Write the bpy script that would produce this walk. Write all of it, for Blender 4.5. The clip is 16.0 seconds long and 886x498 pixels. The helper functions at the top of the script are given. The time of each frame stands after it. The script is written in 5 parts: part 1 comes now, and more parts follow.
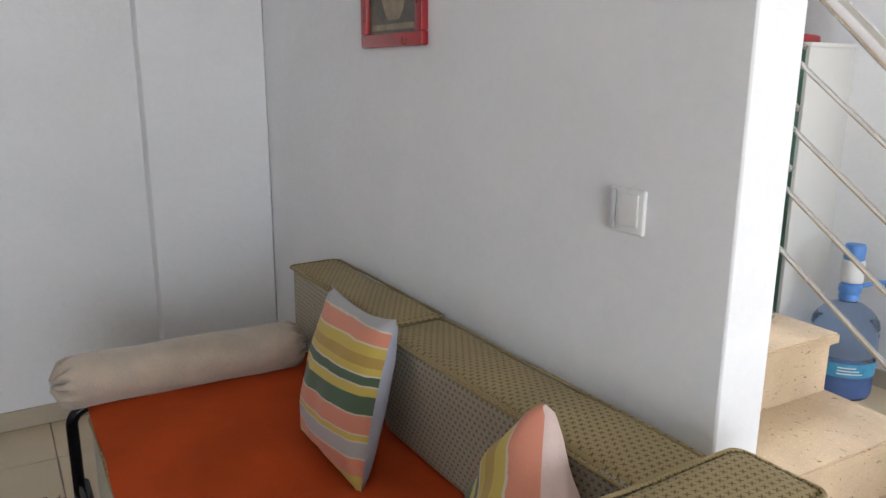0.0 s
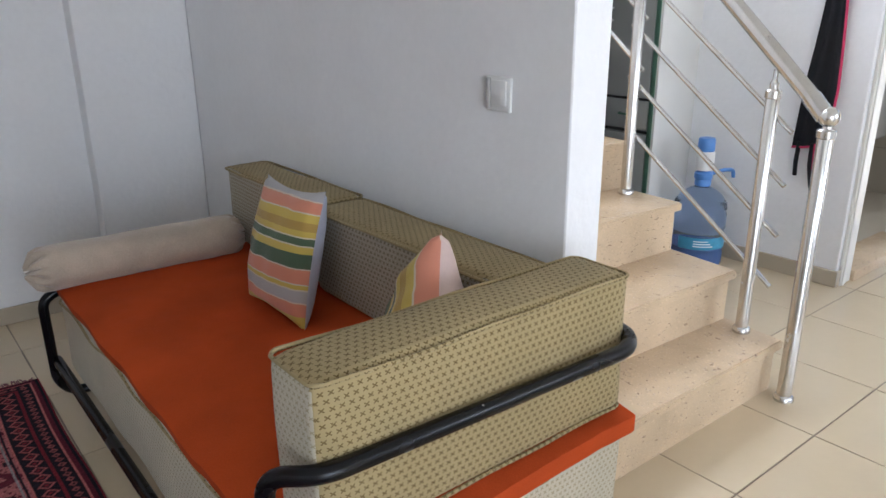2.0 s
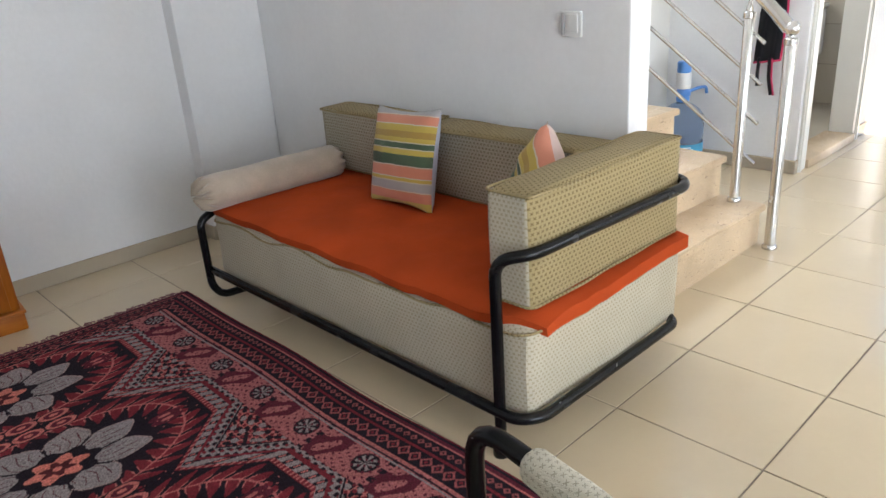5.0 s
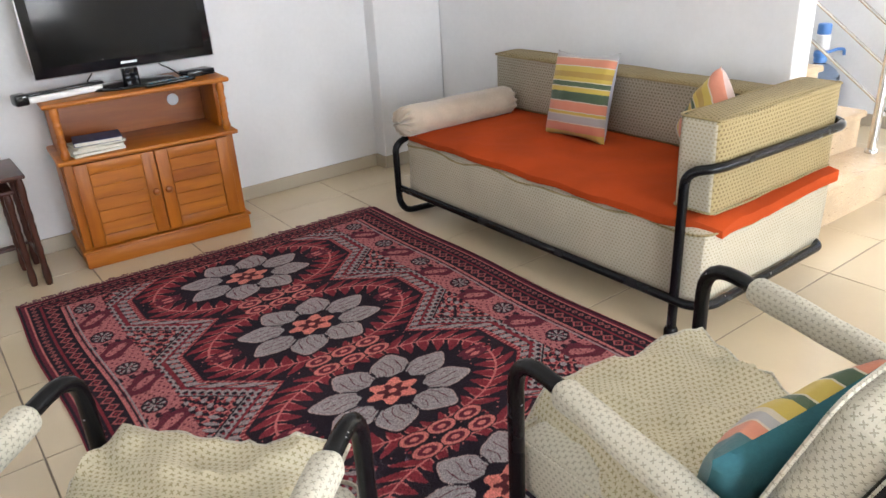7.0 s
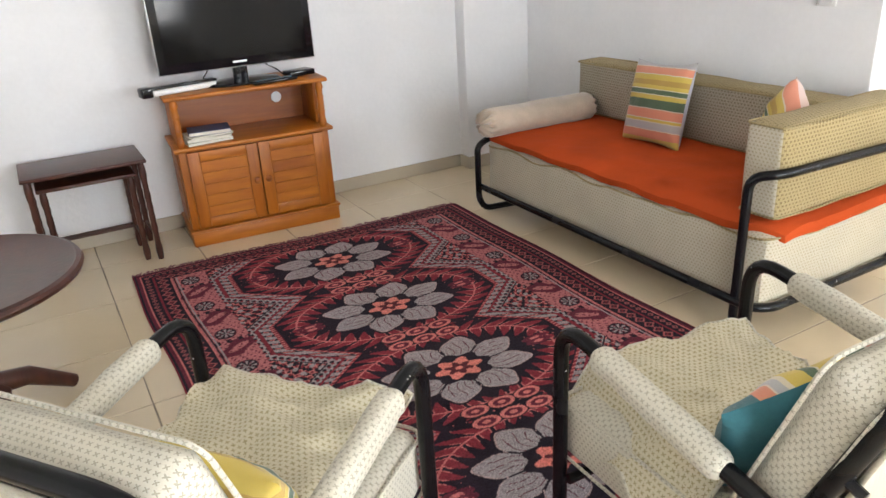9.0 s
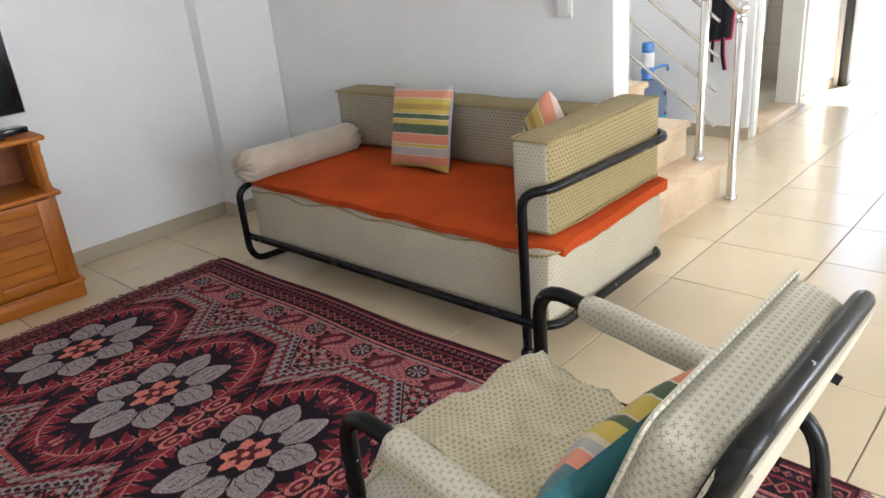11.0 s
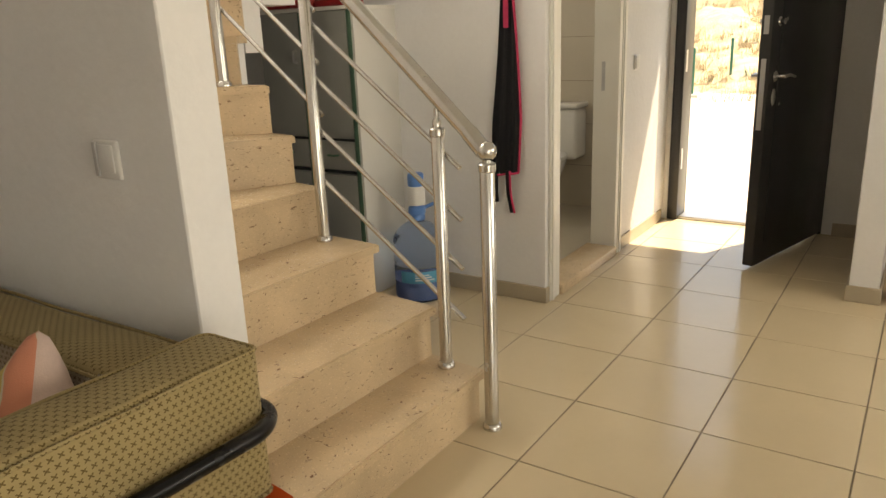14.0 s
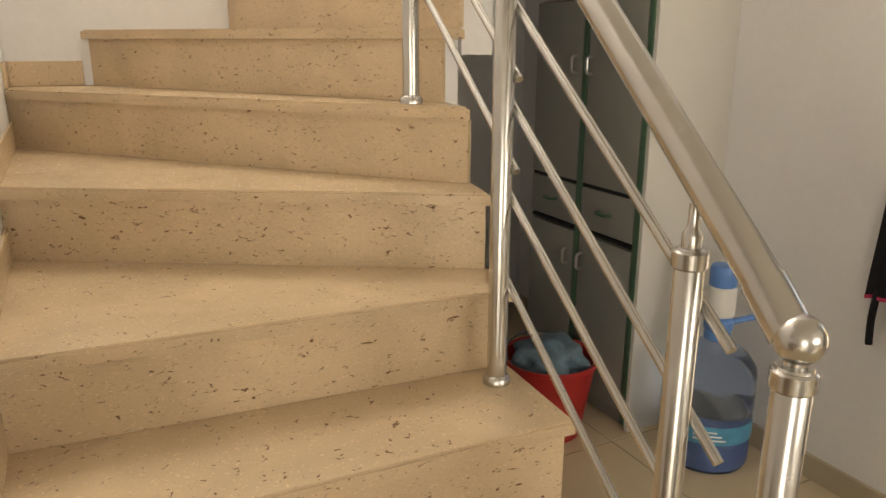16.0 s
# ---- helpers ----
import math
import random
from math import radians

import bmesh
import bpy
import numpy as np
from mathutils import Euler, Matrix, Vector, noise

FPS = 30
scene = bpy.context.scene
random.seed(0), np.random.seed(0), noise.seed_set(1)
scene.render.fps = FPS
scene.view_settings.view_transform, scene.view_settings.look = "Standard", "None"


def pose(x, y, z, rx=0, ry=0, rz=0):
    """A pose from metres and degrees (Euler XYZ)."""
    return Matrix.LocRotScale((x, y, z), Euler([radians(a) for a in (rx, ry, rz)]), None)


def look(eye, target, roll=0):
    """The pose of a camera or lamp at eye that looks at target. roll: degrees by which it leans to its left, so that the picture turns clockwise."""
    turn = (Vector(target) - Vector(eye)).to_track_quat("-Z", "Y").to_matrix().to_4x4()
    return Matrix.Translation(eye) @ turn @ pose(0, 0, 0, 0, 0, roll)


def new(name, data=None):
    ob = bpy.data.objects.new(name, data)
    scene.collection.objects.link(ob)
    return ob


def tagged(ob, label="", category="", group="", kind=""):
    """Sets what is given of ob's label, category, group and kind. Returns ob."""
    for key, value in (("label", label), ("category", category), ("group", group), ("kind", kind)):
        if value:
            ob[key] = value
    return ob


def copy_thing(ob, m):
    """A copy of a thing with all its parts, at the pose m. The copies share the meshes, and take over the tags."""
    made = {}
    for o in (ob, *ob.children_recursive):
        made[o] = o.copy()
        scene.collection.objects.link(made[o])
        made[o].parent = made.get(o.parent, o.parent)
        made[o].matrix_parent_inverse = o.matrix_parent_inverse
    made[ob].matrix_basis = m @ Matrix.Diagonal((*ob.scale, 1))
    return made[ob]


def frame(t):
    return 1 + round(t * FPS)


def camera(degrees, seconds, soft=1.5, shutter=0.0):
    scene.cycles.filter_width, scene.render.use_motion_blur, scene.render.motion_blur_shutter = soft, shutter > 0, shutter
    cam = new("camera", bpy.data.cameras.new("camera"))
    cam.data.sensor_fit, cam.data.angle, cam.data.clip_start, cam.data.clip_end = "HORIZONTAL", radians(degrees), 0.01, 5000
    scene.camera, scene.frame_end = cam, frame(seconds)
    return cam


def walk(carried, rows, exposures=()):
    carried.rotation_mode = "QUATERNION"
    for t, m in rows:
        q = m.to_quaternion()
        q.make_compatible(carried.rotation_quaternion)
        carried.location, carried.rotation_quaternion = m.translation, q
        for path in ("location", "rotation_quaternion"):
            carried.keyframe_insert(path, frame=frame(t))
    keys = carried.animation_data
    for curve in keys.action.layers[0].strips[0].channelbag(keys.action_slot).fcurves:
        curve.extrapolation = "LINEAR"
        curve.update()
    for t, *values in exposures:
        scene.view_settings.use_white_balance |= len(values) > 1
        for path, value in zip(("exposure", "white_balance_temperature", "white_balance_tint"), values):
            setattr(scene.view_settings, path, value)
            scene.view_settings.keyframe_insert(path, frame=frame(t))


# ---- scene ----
cam = camera(62.4, 16.0)
PATH = [
    (0, (0.186, 0.228, 1.319), (1.214, 1.879, 0.854), 0.3),
    (0.5, (0.206, 0.091, 1.286), (1.201, 1.74, 0.747), 0.9),
    (1, (0.155, 0.0, 1.286), (1.158, 1.624, 0.69), 0.6),
    (1.5, (0.026, -0.051, 1.296), (1.151, 1.479, 0.668), 0.3),
    (2, (-0.063, -0.142, 1.296), (1.123, 1.333, 0.65), -0.4),
    (2.5, (-0.178, -0.228, 1.3), (1.062, 1.192, 0.633), -1.6),
    (3, (-0.372, -0.219, 1.297), (0.972, 1.097, 0.617), -2.8),
    (3.2, (-0.462, -0.223, 1.306), (0.909, 1.061, 0.62), -3.2),
    (5.3, (-1.006, -0.399, 1.325), (0.229, 0.98, 0.569), -4.1),
    (5.5, (-1.061, -0.415, 1.331), (0.15, 0.979, 0.564), -4.0),
    (6, (-1.205, -0.489, 1.339), (-0.083, 0.968, 0.553), -4.1),
    (6.5, (-1.387, -0.506, 1.35), (-0.305, 0.969, 0.542), -3.8),
    (7, (-1.581, -0.515, 1.355), (-0.505, 0.961, 0.539), -3.4),
    (7.5, (-1.659, -0.548, 1.359), (-0.612, 0.953, 0.553), -2.8),
    (8, (-1.682, -0.645, 1.356), (-0.747, 0.943, 0.579), -2.9),
    (8.2, (-1.674, -0.708, 1.374), (-0.797, 0.914, 0.599), -3.4),
    (10.3, (-1.623, -0.685, 1.364), (-0.56, 0.81, 0.568), -4.1),
    (10.5, (-1.578, -0.63, 1.338), (-0.419, 0.803, 0.561), -4.4),
    (11, (-1.447, -0.542, 1.336), (-0.108, 0.737, 0.581), -5.4),
    (11.5, (-1.242, -0.591, 1.331), (0.208, 0.572, 0.593), -5.7),
    (12, (-1.012, -0.628, 1.32), (0.56, 0.381, 0.606), -4.7),
    (12.5, (-0.72, -0.568, 1.321), (0.945, 0.322, 0.661), -3.7),
    (13, (-0.403, -0.511, 1.315), (1.279, 0.375, 0.695), -2.7),
    (13.5, (-0.079, -0.425, 1.294), (1.568, 0.544, 0.706), -2.6),
    (14, (0.265, -0.288, 1.312), (1.857, 0.781, 0.744), -2.3),
    (14.5, (0.612, -0.208, 1.317), (2.089, 1.028, 0.779), -2.1),
    (15, (0.921, -0.05, 1.277), (2.274, 1.323, 0.743), -1.0),
    (15.5, (1.194, 0.134, 1.29), (2.325, 1.689, 0.741), -0.2),
    (16, (1.471, 0.314, 1.291), (2.337, 2.033, 0.748), 0.2),
]
walk(cam, [(t, look(eye, target, roll)) for t, eye, target, roll in PATH], exposures=[
    (0.0, 1.95, 6250, 12), (1.5, 1.86, 5900, 13), (3.0, 1.88, 6000, 10), (5.5, 2.38, 6200, 10), (7.0, 2.8, 6350, 12), (8.0, 2.78, 6450, 11), (10.5, 2.74, 6500, 12), (11.0, 2.44, 6300, 10),
    (11.5, 2.04, 6200, 10), (12.5, 1.56, 6900, 10), (13.5, 1.27, 8700, 11), (14.5, 0.95, 10400, 11), (15.0, 0.76, 13800, 12), (15.5, 0.80, 16000, 13), (16.0, 1.15, 9000, 14),
])

# ---- world, sun, window light ----
world = bpy.data.worlds.new("world")
scene.world = world
world.use_nodes = True
wn = world.node_tree
sky = wn.nodes.new("ShaderNodeTexSky")
sky.sky_type, sky.sun_disc = "NISHITA", False
sky.sun_elevation, sky.sun_rotation = radians(62), radians(118)
wn.links.new(sky.outputs[0], wn.nodes["Background"].inputs[0])
wn.nodes["Background"].inputs[1].default_value = 0.15
sun_data = bpy.data.lights.new("sun", "SUN")
sun_data.energy, sun_data.angle, sun_data.color = 5.0, radians(0.5), (1.0, 0.95, 0.86)
sun = new("sun", sun_data)
sun.matrix_world = look((6.2 + 4, -0.4 - 2.1, 8.5), (6.2, -0.4, 0))


def window_light(x0, x1, z0, z1, y, power, colour):
    d = bpy.data.lights.new("window_daylight", "AREA")
    d.shape, d.size, d.size_y, d.energy, d.color = "RECTANGLE", x1 - x0, z1 - z0, power, colour
    o = new("window_daylight", d)
    o.matrix_world = look(((x0 + x1) / 2, y, (z0 + z1) / 2), ((x0 + x1) / 2, y + 1, (z0 + z1) / 2 - 0.12))


window_light(-1.75, 0.35, 0.1, 2.15, -3.52, 21, (0.92, 0.96, 1.0))
# Second lamp is added to light hall and stairs through an assumed kitchen window.
window_light(2.5, 4.6, 0.95, 2.15, -3.52, 21, (0.92, 0.96, 1.0))

# Fill lamp for the treads, in an assumed stair window that is never seen.
stair_fill = bpy.data.lights.new("window_daylight", "AREA")
stair_fill.shape, stair_fill.size, stair_fill.size_y, stair_fill.energy, stair_fill.color = "RECTANGLE", 1.4, 1.2, 20, (0.94, 0.97, 1.0)
new("window_daylight", stair_fill).matrix_world = look((2.3, 3.33, 3.5), (2.0, 1.9, 2.2))

# Added lamp to lift the dark bathroom; its window is assumed, not seen.
bath_fill = bpy.data.lights.new("window_daylight", "AREA")
bath_fill.shape, bath_fill.size, bath_fill.size_y, bath_fill.energy, bath_fill.color = "RECTANGLE", 0.6, 0.6, 3.2, (0.96, 0.98, 1.0)
new("window_daylight", bath_fill).matrix_world = look((4.4, 2.76, 1.85), (4.3, 1.8, 1.3))


# ---- materials ----
def mat(name, colour, rough=0.6, metal=0.0, var=0.08, scale=6.0, fine=120.0, bump=0.0, bscale=None, spec=None, sheen=0.0, coat=0.0, rvar=0.08):
    """A painted, cast or woven surface with two scales of colour change and a fine relief."""
    m = bpy.data.materials.new(name)
    m.use_nodes = True
    nt = m.node_tree
    b = nt.nodes["Principled BSDF"]
    b.inputs["Metallic"].default_value = metal
    if spec is not None:
        b.inputs["Specular IOR Level"].default_value = spec
    b.inputs["Sheen Weight"].default_value = sheen
    b.inputs["Coat Weight"].default_value = coat
    tc = nt.nodes.new("ShaderNodeTexCoord")
    n1 = noise_node(nt, tc.outputs["Object"], scale, 4)
    n2 = noise_node(nt, tc.outputs["Object"], fine, 2)
    a = mathn(nt, "ADD", mathn(nt, "MULTIPLY", n1, 1.4), mathn(nt, "MULTIPLY", n2, 0.6))
    r = nt.nodes.new("ShaderNodeValToRGB")
    r.color_ramp.elements[0].position, r.color_ramp.elements[1].position = 0.6, 1.4
    lo, hi = [max(0, c * (1 - var)) for c in colour], [min(1, c * (1 + var)) for c in colour]
    r.color_ramp.elements[0].color, r.color_ramp.elements[1].color = (*lo, 1), (*hi, 1)
    r.color_ramp.elements[0].position, r.color_ramp.elements[1].position = 0.3, 0.7
    nt.links.new(mathn(nt, "MULTIPLY", a, 0.5), r.inputs[0])
    nt.links.new(r.outputs[0], b.inputs["Base Color"])
    nt.links.new(mathn(nt, "ADD", mathn(nt, "MULTIPLY", n1, 2 * rvar), rough - rvar), b.inputs["Roughness"])
    if bump:
        n3 = noise_node(nt, tc.outputs["Object"], bscale or fine, 3)
        bp = nt.nodes.new("ShaderNodeBump")
        bp.inputs["Strength"].default_value, bp.inputs["Distance"].default_value = 1.0, bump
        nt.links.new(n3, bp.inputs["Height"])
        nt.links.new(bp.outputs[0], b.inputs["Normal"])
    return m


def noise_node(nt, vec, scale, detail=3, dist=0.0):
    n = nt.nodes.new("ShaderNodeTexNoise")
    n.inputs["Scale"].default_value, n.inputs["Detail"].default_value, n.inputs["Distortion"].default_value = scale, detail, dist
    nt.links.new(vec, n.inputs["Vector"])
    return n.outputs["Fac"]


def mathn(nt, op, a, b=None, c=None):
    n = nt.nodes.new("ShaderNodeMath")
    n.operation = op
    for i, v in enumerate((a, b, c)):
        if v is None:
            continue
        if isinstance(v, (int, float)):
            n.inputs[i].default_value = v
        else:
            nt.links.new(v, n.inputs[i])
    return n.outputs[0]


def mixc(nt, fac, a, b):
    n = nt.nodes.new("ShaderNodeMix")
    n.data_type = "RGBA"
    for i, v in ((0, fac), (6, a), (7, b)):
        if isinstance(v, tuple):
            n.inputs[i].default_value = (*v, 1)
        elif isinstance(v, (int, float)):
            n.inputs[i].default_value = v
        else:
            nt.links.new(v, n.inputs[i])
    return n.outputs[2]


def bump_from(nt, height, dist, bsdf):
    bp = nt.nodes.new("ShaderNodeBump")
    bp.inputs["Distance"].default_value = dist
    nt.links.new(height, bp.inputs["Height"])
    nt.links.new(bp.outputs[0], bsdf.inputs["Normal"])


def empty_mat(name, rough=0.6):
    m = bpy.data.materials.new(name)
    m.use_nodes = True
    b = m.node_tree.nodes["Principled BSDF"]
    b.inputs["Roughness"].default_value = rough
    return m, m.node_tree, b


def fabric_mat(name, ground, mark, pitch=0.0135, amount=1.0):
    """Upholstery with staggered little woven crosses."""
    m, nt, b = empty_mat(name, 0.85)
    b.inputs["Specular IOR Level"].default_value = 0.2
    b.inputs["Sheen Weight"].default_value = 0.08
    uv = nt.nodes.new("ShaderNodeUVMap")
    sep = nt.nodes.new("ShaderNodeSeparateXYZ")
    nt.links.new(uv.outputs[0], sep.inputs[0])
    v = mathn(nt, "DIVIDE", sep.outputs[1], pitch)
    row = mathn(nt, "FLOOR", v)
    u = mathn(nt, "ADD", mathn(nt, "DIVIDE", sep.outputs[0], pitch * 1.25), mathn(nt, "MULTIPLY", mathn(nt, "MODULO", row, 2.0), 0.5))
    fu = mathn(nt, "ABSOLUTE", mathn(nt, "SUBTRACT", mathn(nt, "FRACT", u), 0.5))
    fv = mathn(nt, "ABSOLUTE", mathn(nt, "SUBTRACT", mathn(nt, "FRACT", v), 0.5))
    cross = mathn(nt, "LESS_THAN", mathn(nt, "ABSOLUTE", mathn(nt, "SUBTRACT", fu, fv)), 0.115)
    near = mathn(nt, "LESS_THAN", mathn(nt, "MAXIMUM", fu, fv), 0.29)
    spot = mathn(nt, "MULTIPLY", cross, near)
    tc = nt.nodes.new("ShaderNodeTexCoord")
    n1 = noise_node(nt, tc.outputs["Object"], 7, 4)
    n2 = noise_node(nt, uv.outputs[0], 420, 2)
    dark = tuple(c * 0.8 for c in ground)
    base = mixc(nt, mathn(nt, "MULTIPLY_ADD", n1, 1.6, -0.35), dark, ground)
    base = mixc(nt, mathn(nt, "MULTIPLY", n2, 0.35), base, tuple(c * 0.75 for c in ground))
    col = mixc(nt, mathn(nt, "MULTIPLY", spot, amount), base, mark)
    nt.links.new(col, b.inputs["Base Color"])
    hgt = mathn(nt, "ADD", mathn(nt, "MULTIPLY", spot, -0.6), mathn(nt, "MULTIPLY", n2, 0.6))
    bump_from(nt, hgt, 0.002, b)
    return m


def wood_mat(name, light, dark, rough=0.35, stretch=(14, 14, 1.6), coat=0.3):
    m, nt, b = empty_mat(name, rough)
    b.inputs["Coat Weight"].default_value, b.inputs["Coat Roughness"].default_value = coat, 0.2
    tc = nt.nodes.new("ShaderNodeTexCoord")
    mp = nt.nodes.new("ShaderNodeMapping")
    mp.inputs["Scale"].default_value = stretch
    nt.links.new(tc.outputs["Object"], mp.inputs[0])
    oi = nt.nodes.new("ShaderNodeObjectInfo")
    ad = nt.nodes.new("ShaderNodeVectorMath")
    nt.links.new(mp.outputs[0], ad.inputs[0])
    nt.links.new(mathn(nt, "MULTIPLY", oi.outputs["Random"], 7.0), ad.inputs[1])
    n1 = noise_node(nt, ad.outputs[0], 1.1, 6, 1.2)
    n2 = noise_node(nt, ad.outputs[0], 8, 4, 0.4)
    f = mathn(nt, "ADD", mathn(nt, "MULTIPLY_ADD", n1, 1.7, -0.5), mathn(nt, "MULTIPLY_ADD", n2, 0.5, -0.2))
    nt.links.new(mixc(nt, f, light, dark), b.inputs["Base Color"])
    bump_from(nt, n2, 0.0006, b)
    return m


def stone_mat(name, base, pit, rough=0.25, speck=1.0, pitscale=38):
    """Polished shelly limestone with small brown pits and pale fossils."""
    m, nt, b = empty_mat(name, rough)
    tc = nt.nodes.new("ShaderNodeTexCoord")
    oi = nt.nodes.new("ShaderNodeObjectInfo")
    ad = nt.nodes.new("ShaderNodeVectorMath")
    nt.links.new(tc.outputs["Object"], ad.inputs[0])
    nt.links.new(mathn(nt, "MULTIPLY", oi.outputs["Random"], 9.0), ad.inputs[1])
    mp = nt.nodes.new("ShaderNodeMapping")
    mp.inputs["Scale"].default_value = (0.75, 0.75, 1.7)
    mp.inputs["Rotation"].default_value = (0.4, 0.6, 0.3)
    nt.links.new(ad.outputs[0], mp.inputs[0])
    big = noise_node(nt, ad.outputs[0], 5, 5, 0.5)
    fine = noise_node(nt, ad.outputs[0], 150, 3)
    blot = noise_node(nt, mp.outputs[0], pitscale, 2, 0.9)
    blot2 = noise_node(nt, mp.outputs[0], pitscale * 2.3, 2, 0.6)
    c = mixc(nt, mathn(nt, "MULTIPLY_ADD", big, 2.2, -0.6), tuple(x * 0.76 for x in base), base)
    c = mixc(nt, mathn(nt, "MULTIPLY", fine, 0.3), c, tuple(x * 0.72 for x in base))
    pale = nt.nodes.new("ShaderNodeMapRange")
    pale.inputs[1].default_value, pale.inputs[2].default_value = 0.62, 0.70
    nt.links.new(blot2, pale.inputs[0])
    c = mixc(nt, mathn(nt, "MULTIPLY", pale.outputs[0], 0.5 * speck), c, tuple(min(1, x * 1.25) for x in base))
    pits = nt.nodes.new("ShaderNodeMapRange")
    pits.inputs[1].default_value, pits.inputs[2].default_value = 0.648, 0.71
    nt.links.new(blot, pits.inputs[0])
    p2 = nt.nodes.new("ShaderNodeMapRange")
    p2.inputs[1].default_value, p2.inputs[2].default_value = 0.345, 0.30
    nt.links.new(blot2, p2.inputs[0])
    pm = mathn(nt, "MULTIPLY", mathn(nt, "MAXIMUM", pits.outputs[0], mathn(nt, "MULTIPLY", p2.outputs[0], 0.4)), speck)
    c = mixc(nt, pm, c, pit)
    nt.links.new(c, b.inputs["Base Color"])
    nt.links.new(mathn(nt, "MULTIPLY_ADD", pm, 0.4, rough), b.inputs["Roughness"])
    bump_from(nt, mathn(nt, "MULTIPLY", pm, -1.0), 0.0012, b)
    return m


def tile_mat(name, base):
    m, nt, b = empty_mat(name, 0.22)
    tc = nt.nodes.new("ShaderNodeTexCoord")
    oi = nt.nodes.new("ShaderNodeObjectInfo")
    ad = nt.nodes.new("ShaderNodeVectorMath")
    nt.links.new(tc.outputs["Object"], ad.inputs[0])
    nt.links.new(mathn(nt, "MULTIPLY", oi.outputs["Random"], 20.0), ad.inputs[1])
    n1 = noise_node(nt, ad.outputs[0], 3.5, 5, 0.4)
    n2 = noise_node(nt, ad.outputs[0], 40, 4)
    c = mixc(nt, mathn(nt, "MULTIPLY_ADD", n1, 1.5, -0.3), tuple(x * 0.9 for x in base), base)
    c = mixc(nt, mathn(nt, "MULTIPLY", n2, 0.22), c, tuple(x * 0.8 for x in base))
    c = mixc(nt, mathn(nt, "MULTIPLY", oi.outputs["Random"], 0.18), c, tuple(x * 0.86 for x in base))
    nt.links.new(c, b.inputs["Base Color"])
    n3 = noise_node(nt, ad.outputs[0], 9, 3)
    nt.links.new(mathn(nt, "MULTIPLY_ADD", n3, 0.14, 0.10), b.inputs["Roughness"])
    bump_from(nt, n1, 0.0004, b)
    return m


def stripe_mat(name, bands, axis=0):
    """Woven stripes along one object axis: bands are (place in metres, colour)."""
    m, nt, b = empty_mat(name, 0.9)
    b.inputs["Sheen Weight"].default_value = 0.2
    tc = nt.nodes.new("ShaderNodeTexCoord")
    sep = nt.nodes.new("ShaderNodeSeparateXYZ")
    nt.links.new(tc.outputs["Object"], sep.inputs[0])
    n = noise_node(nt, tc.outputs["Object"], 30, 3)
    pos = mathn(nt, "ADD", sep.outputs[axis], mathn(nt, "MULTIPLY_ADD", n, 0.006, -0.003))
    pos = mathn(nt, "ADD", pos, 0.5)
    r = nt.nodes.new("ShaderNodeValToRGB")
    r.color_ramp.interpolation = "CONSTANT"
    el = r.color_ramp.elements
    for i, (p, c) in enumerate(bands):
        e = el[i] if i < 2 else el.new(p + 0.5)
        e.position, e.color = p + 0.5, (*c, 1)
    nt.links.new(pos, r.inputs[0])
    w = noise_node(nt, tc.outputs["Object"], 500, 2)
    col = mixc(nt, mathn(nt, "MULTIPLY", w, 0.3), r.outputs[0], (0.3, 0.28, 0.22))
    nt.links.new(col, b.inputs["Base Color"])
    bump_from(nt, w, 0.001, b)
    return m


def attr_mat(name, rough=0.95):
    """Knotted pile whose colours are stored in the mesh."""
    m, nt, b = empty_mat(name, rough)
    b.inputs["Specular IOR Level"].default_value = 0.15
    at = nt.nodes.new("ShaderNodeAttribute")
    at.attribute_name = "pile"
    tc = nt.nodes.new("ShaderNodeTexCoord")
    n = noise_node(nt, tc.outputs["Object"], 260, 2)
    n1 = noise_node(nt, tc.outputs["Object"], 5, 4)
    c = mixc(nt, mathn(nt, "MULTIPLY", n, 0.45), at.outputs["Color"], (0.012, 0.008, 0.010))
    c = mixc(nt, mathn(nt, "MULTIPLY", n1, 0.10), c, (0.16, 0.09, 0.09))
    nt.links.new(c, b.inputs["Base Color"])
    bump_from(nt, n, 0.003, b)
    return m


def glass_mat(name, colour, rough=0.05, alpha=0.75):
    m, nt, b = empty_mat(name, rough)
    b.inputs["Base Color"].default_value = (*colour, 1)
    b.inputs["Transmission Weight"].default_value = alpha
    b.inputs["IOR"].default_value = 1.2
    tc = nt.nodes.new("ShaderNodeTexCoord")
    n = noise_node(nt, tc.outputs["Object"], 20, 3)
    nt.links.new(mathn(nt, "MULTIPLY_ADD", n, 0.15, rough), b.inputs["Roughness"])
    return m


WALL = mat("wall_paint", (0.80, 0.80, 0.81), 0.75, var=0.04, scale=2.6, fine=45, bump=0.0016, bscale=38)
CEIL = mat("ceiling_paint", (0.82, 0.82, 0.81), 0.8, var=0.02, scale=1.5, bump=0.0005, bscale=70)
TILE = tile_mat("floor_tile_beige", (0.70, 0.578, 0.40))
GROUT = mat("grout", (0.27, 0.22, 0.17), 0.9, var=0.25, scale=9, bump=0.001)
SKIRT = tile_mat("skirting_tile", (0.50, 0.43, 0.33))
STONE = stone_mat("limestone", (0.76, 0.585, 0.395), (0.20, 0.105, 0.05), pitscale=76)
STEEL = mat("satin_steel", (0.60, 0.59, 0.57), 0.24, 1.0, var=0.04, scale=30, fine=300)
BLACKTUBE = mat("black_enamel", (0.004, 0.004, 0.005), 0.27, var=0.3, scale=6, spec=0.3, rvar=0.02)
ent = BLACKTUBE.node_tree
bsdf = ent.nodes["Principled BSDF"]
old = bsdf.inputs["Base Color"].links[0].from_socket
